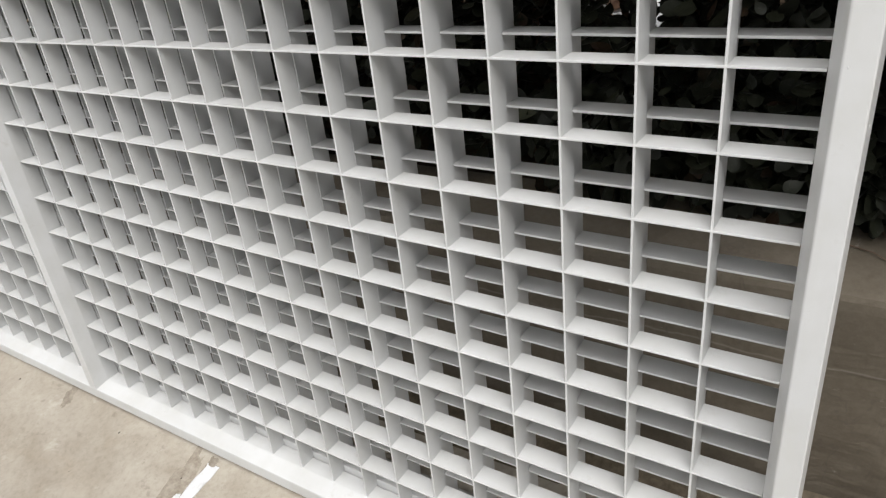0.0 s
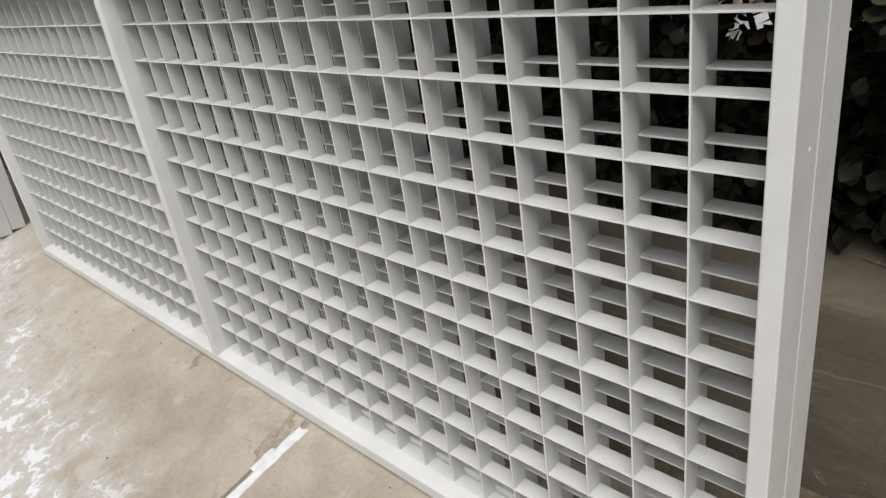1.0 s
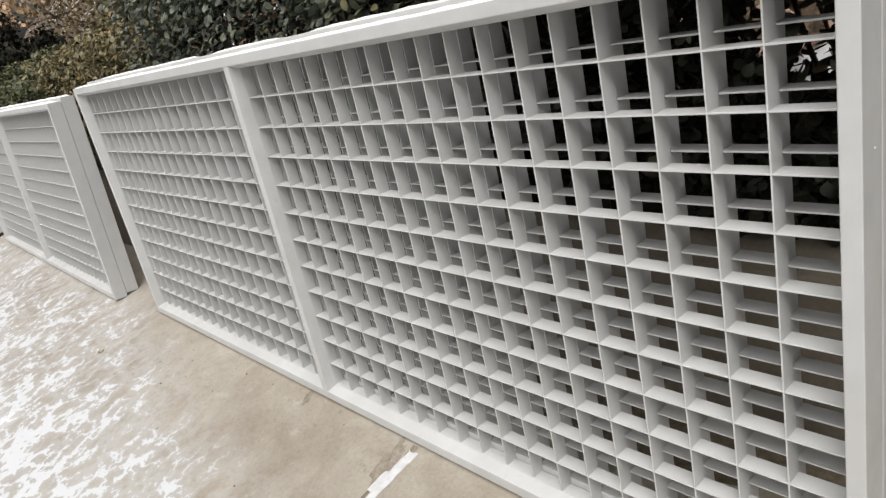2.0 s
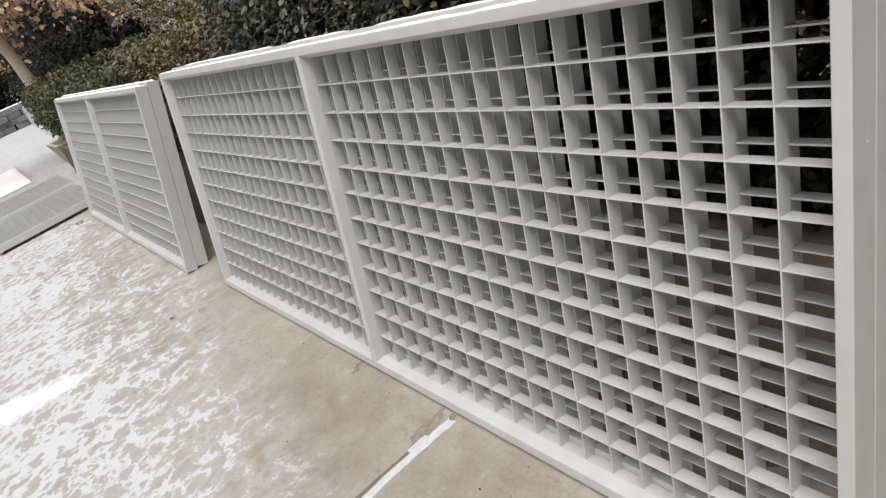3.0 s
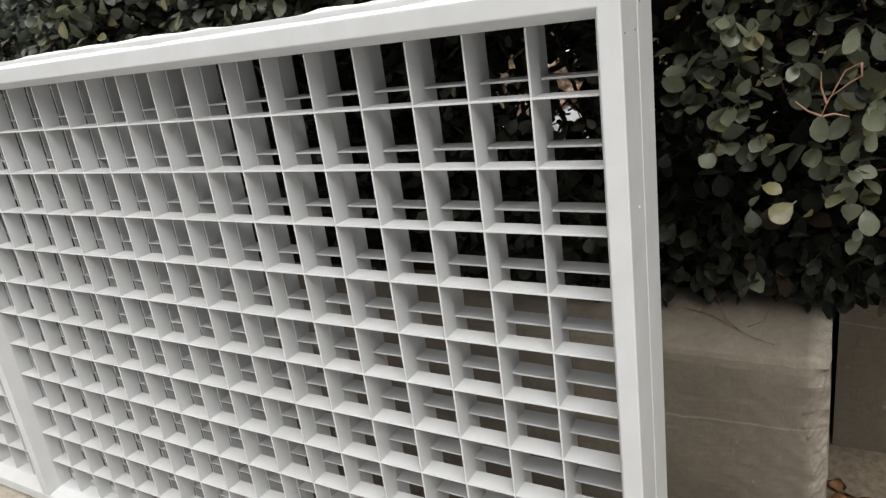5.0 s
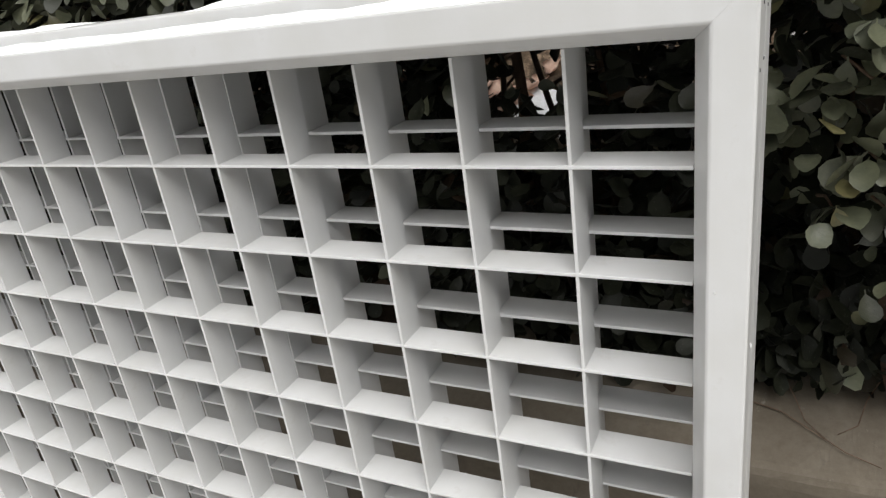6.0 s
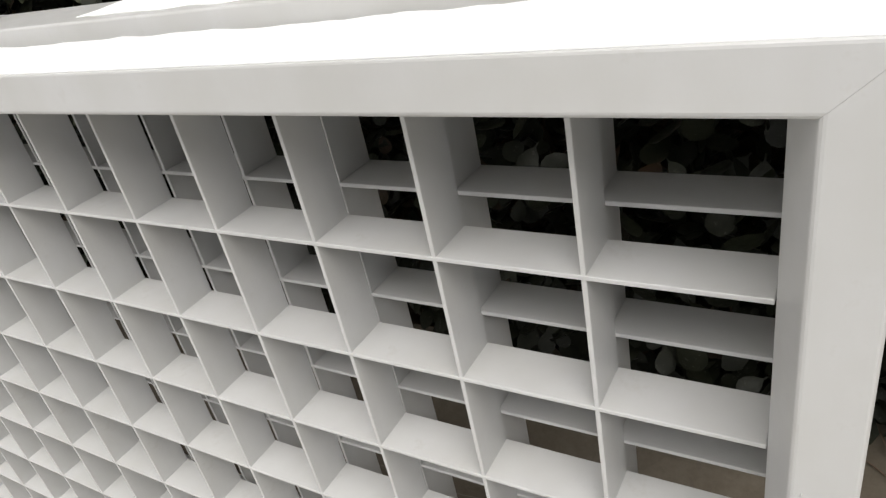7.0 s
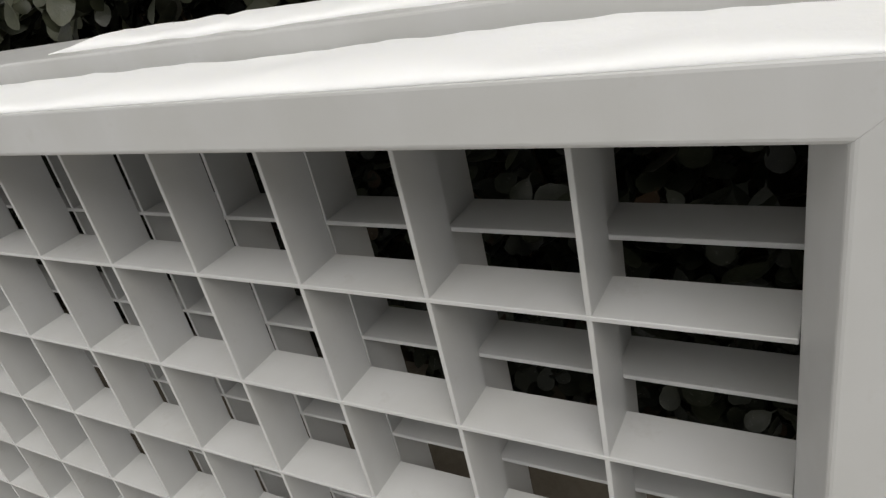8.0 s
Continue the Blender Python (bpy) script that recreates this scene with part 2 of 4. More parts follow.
TWIG = bark_mat("red_brown_twig", (0.07, 0.045, 0.03), (0.20, 0.14, 0.10))
BARK = bark_mat("pale_bark", (0.46, 0.40, 0.31), (0.70, 0.63, 0.52))
STONE = plain_noise("grey_stone", (0.13, 0.136, 0.142), (0.25, 0.256, 0.262), 12)


def litter_mat():
    m = Mat("leaf_litter", rough=0.95, spec=0.15)
    v = m.coords(world_space=True)
    base = m.ramp(m.noise(16, 8, 0.8, v), (0.38, (0.020, 0.016, 0.011)), (0.52, (0.085, 0.060, 0.040)), (0.64, (0.26, 0.19, 0.13)))
    snow = m.ramp(m.noise(2.8, 10, 0.78, v, 0.2), (0.56, (0, 0, 0)), (0.62, (1, 1, 1)))
    m.color(m.mix(snow, base, (0.82, 0.83, 0.85)))
    m.bump(m.noise(25, 8, 0.75, v), 0.7, 0.012)
    return m.m


LITTER = litter_mat()
DARK = plain_noise("dark_steel", (0.05, 0.05, 0.05), (0.10, 0.10, 0.10), 40, 0.6, 0.1)


# ---- building helpers ----
def mesh_of(name, bm, material, smooth=False):
    me = bpy.data.meshes.new(name)
    bm.normal_update()
    bm.to_mesh(me)
    bm.free()
    me.materials.append(material)
    if smooth:
        for p in me.polygons:
            p.use_smooth = True
    return me


def part(name, data, parent, material=None, label="", at=None, smooth=False):
    if material is not None:
        data = mesh_of(name, data, material, smooth)
    ob = new(name, data)
    ob.parent = parent
    if at is not None:
        ob.matrix_basis = at
    if label:
        ob["label"] = label
    return ob


def thing(name, m, label, category, group="", kind=""):
    ob = new(name)
    ob.empty_display_size = 0.1
    ob.matrix_basis = m
    return tagged(ob, label, category, group, kind)


def solid(corners, bevel=0.0, segments=1):
    """A six-sided block from four bottom and four top corners, anticlockwise, with softened edges."""
    bm = bmesh.new()
    v = [bm.verts.new(c) for c in corners]
    for f in ((3, 2, 1, 0), (4, 5, 6, 7), (0, 1, 5, 4), (1, 2, 6, 5), (2, 3, 7, 6), (3, 0, 4, 7)):
        bm.faces.new([v[i] for i in f])
    if bevel:
        bmesh.ops.bevel(bm, geom=bm.edges[:], offset=bevel, segments=segments, affect="EDGES", profile=0.5)
    bmesh.ops.recalc_face_normals(bm, faces=bm.faces[:])
    return bm


def box(x0, x1, y0, y1, z0, z1, bevel=0.0, segments=1):
    return solid([(x0, y0, z0), (x1, y0, z0), (x1, y1, z0), (x0, y1, z0),
                  (x0, y0, z1), (x1, y0, z1), (x1, y1, z1), (x0, y1, z1)], bevel, segments)


def arrays_mesh(name, verts, faces, material, smooth=False):
    me = bpy.data.meshes.new(name)
    me.from_pydata(verts, [], faces)
    me.materials.append(material)
    if smooth:
        me.polygons.foreach_set("use_smooth", [True] * len(me.polygons))
    me.update()
    return me


# ---- the yard ----
def yard():
    bm = bmesh.new()
    span = [-400, -60, -14, -5, 0, 3, 20, 400]
    grid = [[bm.verts.new((x, y, GZ)) for y in span] for x in span]
    for i in range(len(span) - 1):
        for j in range(len(span) - 1):
            bm.faces.new((grid[i][j], grid[i + 1][j], grid[i + 1][j + 1], grid[i][j + 1]))
    ob = new("ground", mesh_of("ground", bm, GROUND))
    tagged(ob, "beige damp concrete yard with stains and melting snow", "ground", kind="structure")


yard()


# ---- the egg-crate grilles ----
X_RIGHT_OUT, X_LEFT_OUT, Z_TOP = 0.0410, -3.618, 1.2787
X_MID_R, X_MID_L = -1.777, -1.829  # sides of the mullion behind its splayed front
SIDE, LOW, HIGH = 0.0305, 0.0335, 0.0295
DEPTH, SET, BLADE, SPLAY = 0.0758, 0.0390, 0.0405, 0.0140
X_RIGHT_IN, X_LEFT_IN = X_RIGHT_OUT - SIDE - SPLAY, X_LEFT_OUT + SIDE + SPLAY
Z_LOW, Z_HIGH = LOW + SPLAY, Z_TOP - HIGH - SPLAY
PITCH, PITCH_FAR = 0.0985, 0.0990


def frame_bar(side, flip=False):
    """One mitred bar of the frame: a flat face, a splayed return to the blades, and a straight back."""
    profile = ((0.0, 0.0, 0.0), (1.0, 0.0, 0.0), (1.0, SPLAY, SET - 0.001), (1.0, SPLAY + 0.001, DEPTH), (0.0, 0.0, DEPTH))
    ends = {"bottom": ((0, 0), (1, 0)), "right": ((1, 0), (1, 1)), "top": ((1, 1), (0, 1)), "left": ((0, 1), (0, 0))}[side]
    bm = bmesh.new()
    rings = []
    for right, up in ends:
        ring = []
        for f, e, y in profile:
            x = X_RIGHT_OUT - SIDE * f - e if right else X_LEFT_OUT + SIDE * f + e
            z = Z_TOP - HIGH * f - e if up else LOW * f + e
            if side in ("top", "bottom"):
                x += -0.00014 if right else 0.00014
            ring.append(bm.verts.new((x, DEPTH - y if flip else y, z)))
        rings.append(ring)
    n = len(profile)
    for k in range(n):
        bm.faces.new((rings[0][k], rings[1][k], rings[1][(k + 1) % n], rings[0][(k + 1) % n]))
    bm.faces.new(rings[0])
    bm.faces.new(list(reversed(rings[1])))
    bmesh.ops.recalc_face_normals(bm, faces=bm.faces[:])
    long_edges = [e for e in bm.edges if not (set(e.verts) <= set(rings[0]) or set(e.verts) <= set(rings[1]))]
    bmesh.ops.bevel(bm, geom=long_edges, offset=0.0024, segments=3, affect="EDGES", profile=0.5)
    return bm


def mullion_bar(flip=False):
    """The post between the bays: a flat narrow front, splayed sides, and a straight web behind."""
    z0, z1, lip = LOW + 0.001, Z_TOP - HIGH - 0.001, 0.009
    outline = ((X_MID_L + lip, 0.0006), (X_MID_R - lip, 0.0006), (X_MID_R, SET - 0.001), (X_MID_R, DEPTH), (X_MID_L, DEPTH), (X_MID_L, SET - 0.001))
    bm = bmesh.new()
    low, high = ([bm.verts.new((x, DEPTH - y if flip else y, z)) for x, y in outline] for z in (z0, z1))
    for k in range(6):
        bm.faces.new((low[k], low[(k + 1) % 6], high[(k + 1) % 6], high[k]))
    bm.faces.new(low)
    bm.faces.new(high)
    bmesh.ops.recalc_face_normals(bm, faces=bm.faces[:])
    uprights = [e for e in bm.edges if abs(e.verts[0].co.z - e.verts[1].co.z) > 0.5]
    bmesh.ops.bevel(bm, geom=uprights, offset=0.0014, segments=2, affect="EDGES", profile=0.5)
    return bm


def grille(name, m, label, drop=0.0, aside=0.0, flip=False, count=17, pitch=PITCH, group="grille panels"):
    """A framed grille of crossing blades in two bays; near face at y=0, foot at z=0; flip turns its back to us."""
    top = thing(name, m, label, "grille panel", group)
    for bar, side in (("bottom_rail", "bottom"), ("top_rail", "top"), ("stile", "right"), ("stile", "left")):
        part(bar, frame_bar(side, flip), top, WHITE)
    g = 0.0006
    part("mullion", mullion_bar(flip), top, WHITE)
    t = 0.0017
    y0 = 0.0115 if flip else SET
    upright = mesh_of("upright_blade", box(-t, t, y0, y0 + BLADE, Z_LOW + g, Z_HIGH - g, 0.0005), WHITE)
    for k in range(1, count + 1):
        part("upright_blade", upright, top, at=Matrix.Translation((X_RIGHT_IN + aside - pitch * k, 0, 0)))
        part("upright_blade", upright, top, at=Matrix.Translation((X_MID_L + 0.002 - PITCH_FAR * k, 0, 0)))
    cross_r = mesh_of("cross_blade", box(X_MID_R + g, X_RIGHT_IN - g, y0 - 0.0004, y0 + BLADE + 0.0004, -t, t, 0.0005), WHITE)
    cross_l = mesh_of("cross_blade", box(X_LEFT_IN + g, X_MID_L - g, y0 - 0.0004, y0 + BLADE + 0.0004, -t, t, 0.0005), WHITE)
    for r in range(1, 12):
        z = 1.238 - drop - 0.1 * r
        part("cross_blade", cross_r, top, at=Matrix.Translation((0, 0, z)))
        part("cross_blade", cross_l, top, at=Matrix.Translation((0, 0, z)))
    return top


def leaning(x, y, z=0.0, lean=LEAN, turn=0.0):
    return pose(x, y, z, -lean, 0, turn)


front_grille = grille("grille_panel", leaning(0, 0), "white painted metal egg-crate grille leaning in front of another")
back_grille = grille("grille_panel", leaning(0.0002, 0.0795), "white painted metal egg-crate grille leaning behind the first", drop=-0.0038, aside=-0.0085, flip=True)
SHORTER = Matrix.Diagonal((0.985, 1.0, 0.972, 1.0))
far_grille = copy_thing(front_grille, leaning(-4.25, -0.067, GZ + 0.019, 15.0, 0.0) @ SHORTER)
tagged(far_grille, "white metal grille of a second leaning pair further along")
far_back_grille = copy_thing(back_grille, leaning(-4.25, 0.0135, GZ + 0.019, 15.0, 0.0) @ SHORTER)
tagged(far_back_grille, "white metal grille at the back of the second pair")
flat_grille = copy_thing(front_grille, pose(-8.27, -1.03, GZ + 0.111, -90, 0, 0.5))
tagged(flat_grille, "white metal grille lying flat on the snowy yard")
flat_grille_b = copy_thing(front_grille, pose(-8.46, -2.40, GZ + 0.0765, -90, 0, 1.5))
tagged(flat_grille_b, "second white metal grille lying flat in the snow")
flat_grille_c = copy_thing(front_grille, pose(-12.55, -1.36, GZ + 0.0765, -90, 0, -1.0))
tagged(flat_grille_c, "white metal grille half buried in snow further off")


def bearer(x):
    """A short squared timber that keeps the lying grille off the ground."""
    ob = new("timber_bearer", mesh_of("timber_bearer", box(-0.045, 0.045, -0.60, 0.60, 0.0, 0.0335, 0.004, 2), TWIG))
    ob.matrix_basis = pose(x, -0.38, GZ)
    tagged(ob, "dark timber bearer under the lying white grille", "timber", "timber bearers")


bearer(-8.33)
bearer(-11.6)


# ---- snow on rails and in the joint ----
def snow_ridge(x0, x1, y0, y1, thick, seed, m, label, edge=0.004, step=0.012, front=1.0, material=SNOW):
    """A lumpy strip of snow along x, between y0 and y1, rounded at its edges and resting on z=0."""
    n, cuts = int(abs(x1 - x0) / step), (0.0, 0.004, 0.03, 0.12, 0.3, 0.5, 0.7, 0.86, 0.96, 1.0)
    cols = len(cuts)
    verts, faces = [], []
    for i in range(n + 1):
        x = x0 + (x1 - x0) * i / n
        tail = min(1.0, i / 4, (n - i) / 4)
        lo = y0 + front * edge * (noise.noise((x * 9, seed, 0.0)) + 0.6 * noise.noise((x * 31, seed, 2.0)))
        hi = y1 + edge * 2.2 * (noise.noise((x * 7, seed, 5.0)) + 0.6 * noise.noise((x * 23, seed, 7.0)))
        for j in range(cols):
            f = cuts[j]
            y = lo + (hi - lo) * f
            dome = max(0.0, 1 - abs(2 * f - 1) ** 6) ** 0.45
            h = thick * dome * tail * (0.75 + 0.5 * noise.noise((x * 11, y * 25, seed)) + 0.3 * noise.noise((x * 45, y * 45, seed)))
            verts.append((x, y, 0.0 if j == 0 else max(h, 0.0) + (0.0 if j == cols - 1 else 0.0004)))
    for i in range(n):
        for j in range(cols - 1):
            a = i * cols + j
            faces.append((a, a + cols, a + cols + 1, a + 1))
    flip = x1 < x0
    base = len(verts)
    verts += [(x, y, -0.0009) for x, y, _ in verts[:base]]
    for i in range(n):
        a, b = i * cols, i * cols + cols - 1
        faces.append((base + a, base + a + cols, a + cols, a))
        faces.append((b, b + cols, base + b + cols, base + b))
    for i in range(n):
        for j in range(cols - 1):
            a = base + i * cols + j
            faces.append((a + 1, a + cols + 1, a + cols, a))
    ob = new("snow_ridge", arrays_mesh("snow_ridge", verts, [tuple(reversed(f)) for f in faces] if flip else faces, material, True))
    ob.matrix_basis = m
    return tagged(ob, label, "snow", "snow ridges")


ON_TOP = Matrix.Translation((0, 0, Z_TOP + 0.0002))
snow_ridge(X_LEFT_OUT + 0.01, X_RIGHT_OUT - 0.002, 0.0010, 0.071, 0.0065, 1.3, front_grille.matrix_basis @ ON_TOP, "thin uneven wet snow along the front grille's top rail", 0.003, front=0.1)
for x0, x1, k in ((-0.54, 0.02, 4.1), (-1.40, -0.74, 5.3), (-2.06, -1.62, 6.9), (-3.40, -2.30, 8.2)):
    snow_ridge(x0, x1, 0.010, 0.066, 0.006, k, back_grille.matrix_basis @ ON_TOP, "thin patch of snow on the back grille's top rail", 0.010)
snow_ridge(X_LEFT_OUT + 0.02, X_RIGHT_OUT - 0.01, 0.003, 0.066, 0.012, 7.7, far_grille.matrix_basis @ ON_TOP, "white snow along the top of the far grille")
snow_ridge(X_LEFT_OUT + 0.02, X_RIGHT_OUT - 0.02, 0.006, 0.066, 0.010, 9.2, far_back_grille.matrix_basis @ ON_TOP, "white snow along the top of the rear far grille")
snow_ridge(-2.4, -0.115, -0.017, 0.018, 0.004, 12.5, pose(-1.262, 0.094, GZ + 0.0006, 0, 0, 90.4), "strip of snow caught in a joint of the concrete", 0.0065, material=SLUSH)
snow_ridge(-0.30, -0.215, 0.004, 0.022, 0.004, 31.0, pose(-1.280, 0.094, GZ + 0.0006, 0, 0, 90.4), "small lump of snow beside the concrete joint", 0.009, step=0.006, material=SLUSH)


for lo, hi, k in ((-0.62, -0.08, 17.0), (0.0, 0.60, 18.0)):
    snow_ridge(-3.56, 0.02, lo, hi, 0.014, k, pose(-12.55, -0.72, GZ + 0.0772, 0, 0, -1.0), "sheet of snow lying over the grille on the ground", 0.016, step=0.05)


# ---- the planters ----
def planter(x0, x1, y0, y1, h, m, label, seed, ledge=0.19):
    """A long cast-concrete trough: a broad worn ledge in front, spalled towards its end, and soil behind."""
    top = thing("planter", m, label, "planter", "planters")
    bm = bmesh.new()
    coarse = max(2, int((x1 - x0 - 0.16) / 0.03))
    xs = [x0 + (x1 - 0.16 - x0) * i / coarse for i in range(coarse)] + [x1 - 0.16 + 0.16 * i / 28 for i in range(29)]
    nx = len(xs) - 1
    ring = [(0.0, 0.0)] + [(0.0, 0.03 + 0.0125 * i) for i in range(34)] + [(0.0, 0.4625), (0.0, h - 0.055), (0.001, h - 0.030), (0.004, h - 0.014), (0.009, h - 0.005), (0.018, h - 0.001), (0.05, h + 0.004), (0.10, h + 0.006), (0.15, h + 0.008), (ledge, h + 0.008), (ledge, h - 0.1), (ledge, 0.0)]
    rows = []
    for dy, z in ring:
        row = []
        for i in range(nx + 1):
            x = xs[i]
            y = y0 + dy
            if dy < ledge:
                rough = 0.005 * noise.noise((x * 5, z * 7, seed)) + 0.0022 * noise.noise((x * 28, z * 34 + dy * 30, seed))
                near_end = max(0.0, 1 - (x1 - x) / (0.040 + 0.045 * noise.noise((z * 6, 2.0, seed)) + 0.022 * noise.noise((z * 19, 5.0, seed)) + 0.05 * max(0.0, z - h + 0.12)))
                spall = min(1.0, 2.2 * near_end) * (0.004 + 0.005 * noise.noise((x * 50, z * 34, seed + 4)) + 0.005 * noise.noise((x * 120, z * 90, seed + 6))) + 0.016 * near_end ** 2 if z < h - 0.02 else 0.004 * near_end
                y += rough + spall
                z2 = z + (0.004 * noise.noise((x * 9, dy * 20, seed + 1)) + 0.003 * noise.noise((x * 41, dy * 60, seed)) if z > 0.3 else 0)
            else:
                z2 = z
            row.append(bm.verts.new((x + (0.009 * noise.noise((z * 22, dy * 20, seed)) if i == nx else 0), y, z2)))
        rows.append(row)
    for a, b in zip(rows, rows[1:]):
        for i in range(nx):
            bm.faces.new((a[i], a[i + 1], b[i + 1], b[i]))
    bm.faces.new([r[-1] for r in rows])
    bm.faces.new([r[0] for r in reversed(rows)])
    part("front_wall", bm, top, PLANTER, smooth=False)
    t = 0.12
    part("end_wall", box(x1 - t, x1 - 0.012, y0 + ledge + 0.002, y1, 0, h - 0.003, 0.012, 3), top, PLANTER)
    part("end_wall", box(x0 + 0.012, x0 + t, y0 + ledge + 0.002, y1, 0, h - 0.003, 0.012, 3), top, PLANTER)
    part("back_wall", box(x0 + t + 0.002, x1 - t - 0.002, y1 - t, y1 - 0.003, 0, h - 0.004, 0.010, 2), top, PLANTER)
    part("soil", box(x0 + t + 0.002, x1 - t - 0.002, y0 + ledge + 0.002, y1 - t - 0.002, 0.02, h - 0.03), top, SOIL, "dark damp soil")
    return top


def tapered_planter(m, label):
    """A square concrete tub, wider at its rim than at its foot, with soil inside."""
    top = thing("planter", m, label, "planter", "planters")
    h, a, b, wall = 0.56, 0.34, 0.52, 0.06
    bm = bmesh.new()
    rings = []
    for half, z in ((a, 0.0), (b, h), (b - wall, h), (b - wall - 0.02, h - 0.12)):
        rings.append([bm.verts.new((half * sx, half * sy, z)) for sx, sy in ((-1, -1), (1, -1), (1, 1), (-1, 1))])
    for lo, hi in zip(rings, rings[1:]):
        for k in range(4):
            bm.faces.new((lo[k], lo[(k + 1) % 4], hi[(k + 1) % 4], hi[k]))
    bm.faces.new(list(reversed(rings[0])))
    bmesh.ops.bevel(bm, geom=bm.edges[:], offset=0.008, segments=2, affect="EDGES", profile=0.5)
    part("tub", bm, top, TUB)
    part("soil", box(-0.41, 0.41, -0.41, 0.41, h - 0.17, h - 0.10, 0.01), top, SOIL, "dark damp soil")


TUB = plain_noise("buff_concrete", (0.36, 0.32, 0.26), (0.50, 0.45, 0.38), 14, 0.8, 0.3)
tapered_planter(pose(-11.10, 0.80, GZ, 0, 0, 0.75), "buff tapered concrete tub at the end of the hedge")
PLANTER_TURN = pose(0.280, 0.456, GZ, 0, 0, 0.75)
planter(-10.75, 0.0, 0.0, 1.0, 0.546, PLANTER_TURN, "long weathered concrete planter with a chipped rim", 3.0)
planter(0.288, 1.7, 0.80, 1.9, 0.56, pose(0, 0, GZ), "set-back weathered concrete planter beside the long one", 8.0)


# ---- shrubs ----
def leaf_shape(long, wide, curl, fold, fine=True):
    """An obovate leaf along +y from its stalk, folded on its midrib and curled."""
    stations = ((0.0, 0.05), (0.14, 0.07), (0.34, 0.62), (0.60, 0.98), (0.80, 0.93), (0.93, 0.60), (1.0, 0.16)) if fine else ((0.0, 0.08), (0.36, 0.75), (0.75, 0.95), (1.0, 0.25))
    v, f = [], []
    for s, w in stations:
        y, z = s * long, curl * long * (s - 0.15) ** 2
        half = wide * 0.5 * w
        v += [(-half, y, z + fold * half), (0, y, z), (half, y, z + fold * half)]
    for i in range(len(stations) - 1):
        a = 3 * i
        f += [(a, a + 1, a + 4, a + 3), (a + 1, a + 2, a + 5, a + 4)]
    return np.array(v, float), f


def turns(yaw, pitch, roll):
    """Rotation matrices for arrays of angles: about z, then x, then y of the leaf."""
    cz, sz, cx, sx, cy, sy = np.cos(yaw), np.sin(yaw), np.cos(pitch), np.sin(pitch), np.cos(roll), np.sin(roll)
    o, i = np.zeros_like(yaw), np.ones_like(yaw)
    rz = np.stack([np.stack([cz, -sz, o], -1), np.stack([sz, cz, o], -1), np.stack([o, o, i], -1)], -2)
    rx = np.stack([np.stack([i, o, o], -1), np.stack([o, cx, -sx], -1), np.stack([o, sx, cx], -1)], -2)
    ry = np.stack([np.stack([cy, o, sy], -1), np.stack([o, i, o], -1), np.stack([-sy, o, cy], -1)], -2)
    return rz @ rx @ ry


def foliage(name, places, yaw, pitch, roll, size, shape, material):
    """Many leaves joined into one mesh."""
    v, f = shape
    r = turns(yaw, pitch, roll)
    pts = np.einsum("nij,vj->nvi", r, v) * size[:, None, None] + places[:, None, :]
    faces = (np.array(f)[None] + (np.arange(len(places)) * len(v))[:, None, None]).reshape(-1, 4)
    me = bpy.data.meshes.new(name)
    me.from_pydata(pts.reshape(-1, 3).tolist(), [], faces.tolist())
    me.materials.append(material)
    me.polygons.foreach_set("use_smooth", [True] * len(me.polygons))
    me.update()
    return me


def tube(path, r0, r1, sides=6):
    """Verts and faces of a tapering stem along a list of points."""
    v, f = [], []
    n = len(path)
    for i, p in enumerate(path):
        d = (path[min(i + 1, n - 1)] - path[max(i - 1, 0)]).normalized()
        u = d.orthogonal().normalized()
        w = d.cross(u)
        r = r0 + (r1 - r0) * i / (n - 1)
        for k in range(sides):
            a = 2 * math.pi * k / sides
            v.append(tuple(p + r * (math.cos(a) * u + math.sin(a) * w)))
    for i in range(n - 1):
        for k in range(sides):
            a, b = i * sides + k, i * sides + (k + 1) % sides
            f.append((a, b, b + sides, a + sides))
    return v, f


def stems(rng, x0, x1, y0, y1, z0, z1, count, r):
    verts, faces = [], []
    for _ in range(count):
        p = Vector((rng.uniform(x0, x1), rng.uniform(y0 + 0.1, y1), z0))
        pts = [p]
        d = Vector((rng.uniform(-0.3, 0.3), rng.uniform(-0.45, 0.2), 1)).normalized()
        for _ in range(9):
            d = (d + Vector((rng.uniform(-0.3, 0.3), rng.uniform(-0.32, 0.28), rng.uniform(-0.1, 0.2)))).normalized()
            pts.append(pts[-1] + d * (z1 - z0) / 8.5)
        chains = [(pts, r, r * 0.3)]
        for _ in range(4):
            k = rng.randrange(3, 9)
            q = [pts[k]]
            e = Vector((rng.uniform(-1, 1), rng.uniform(-1, 0.4), rng.uniform(-0.1, 0.8))).normalized()
            for _ in range(4):
                e = (e + Vector((rng.uniform(-0.4, 0.4), rng.uniform(-0.4, 0.4), rng.uniform(-0.3, 0.4)))).normalized()
                q.append(q[-1] + e * 0.055)
            chains.append((q, r * 0.4, r * 0.15))
        for c, a, b in chains:
            if min(pt.y for pt in c) < y0 + 0.02:
                continue
            v, f = tube(c, a, b, 5)
            base = len(verts)
            verts += v
            faces += [tuple(i + base for i in g) for g in f]
    return verts, faces


GAP_FROM, GAP_DIR = np.array((-0.195, 0.5, 1.085)), np.array((-0.435, 1.0, -0.425))


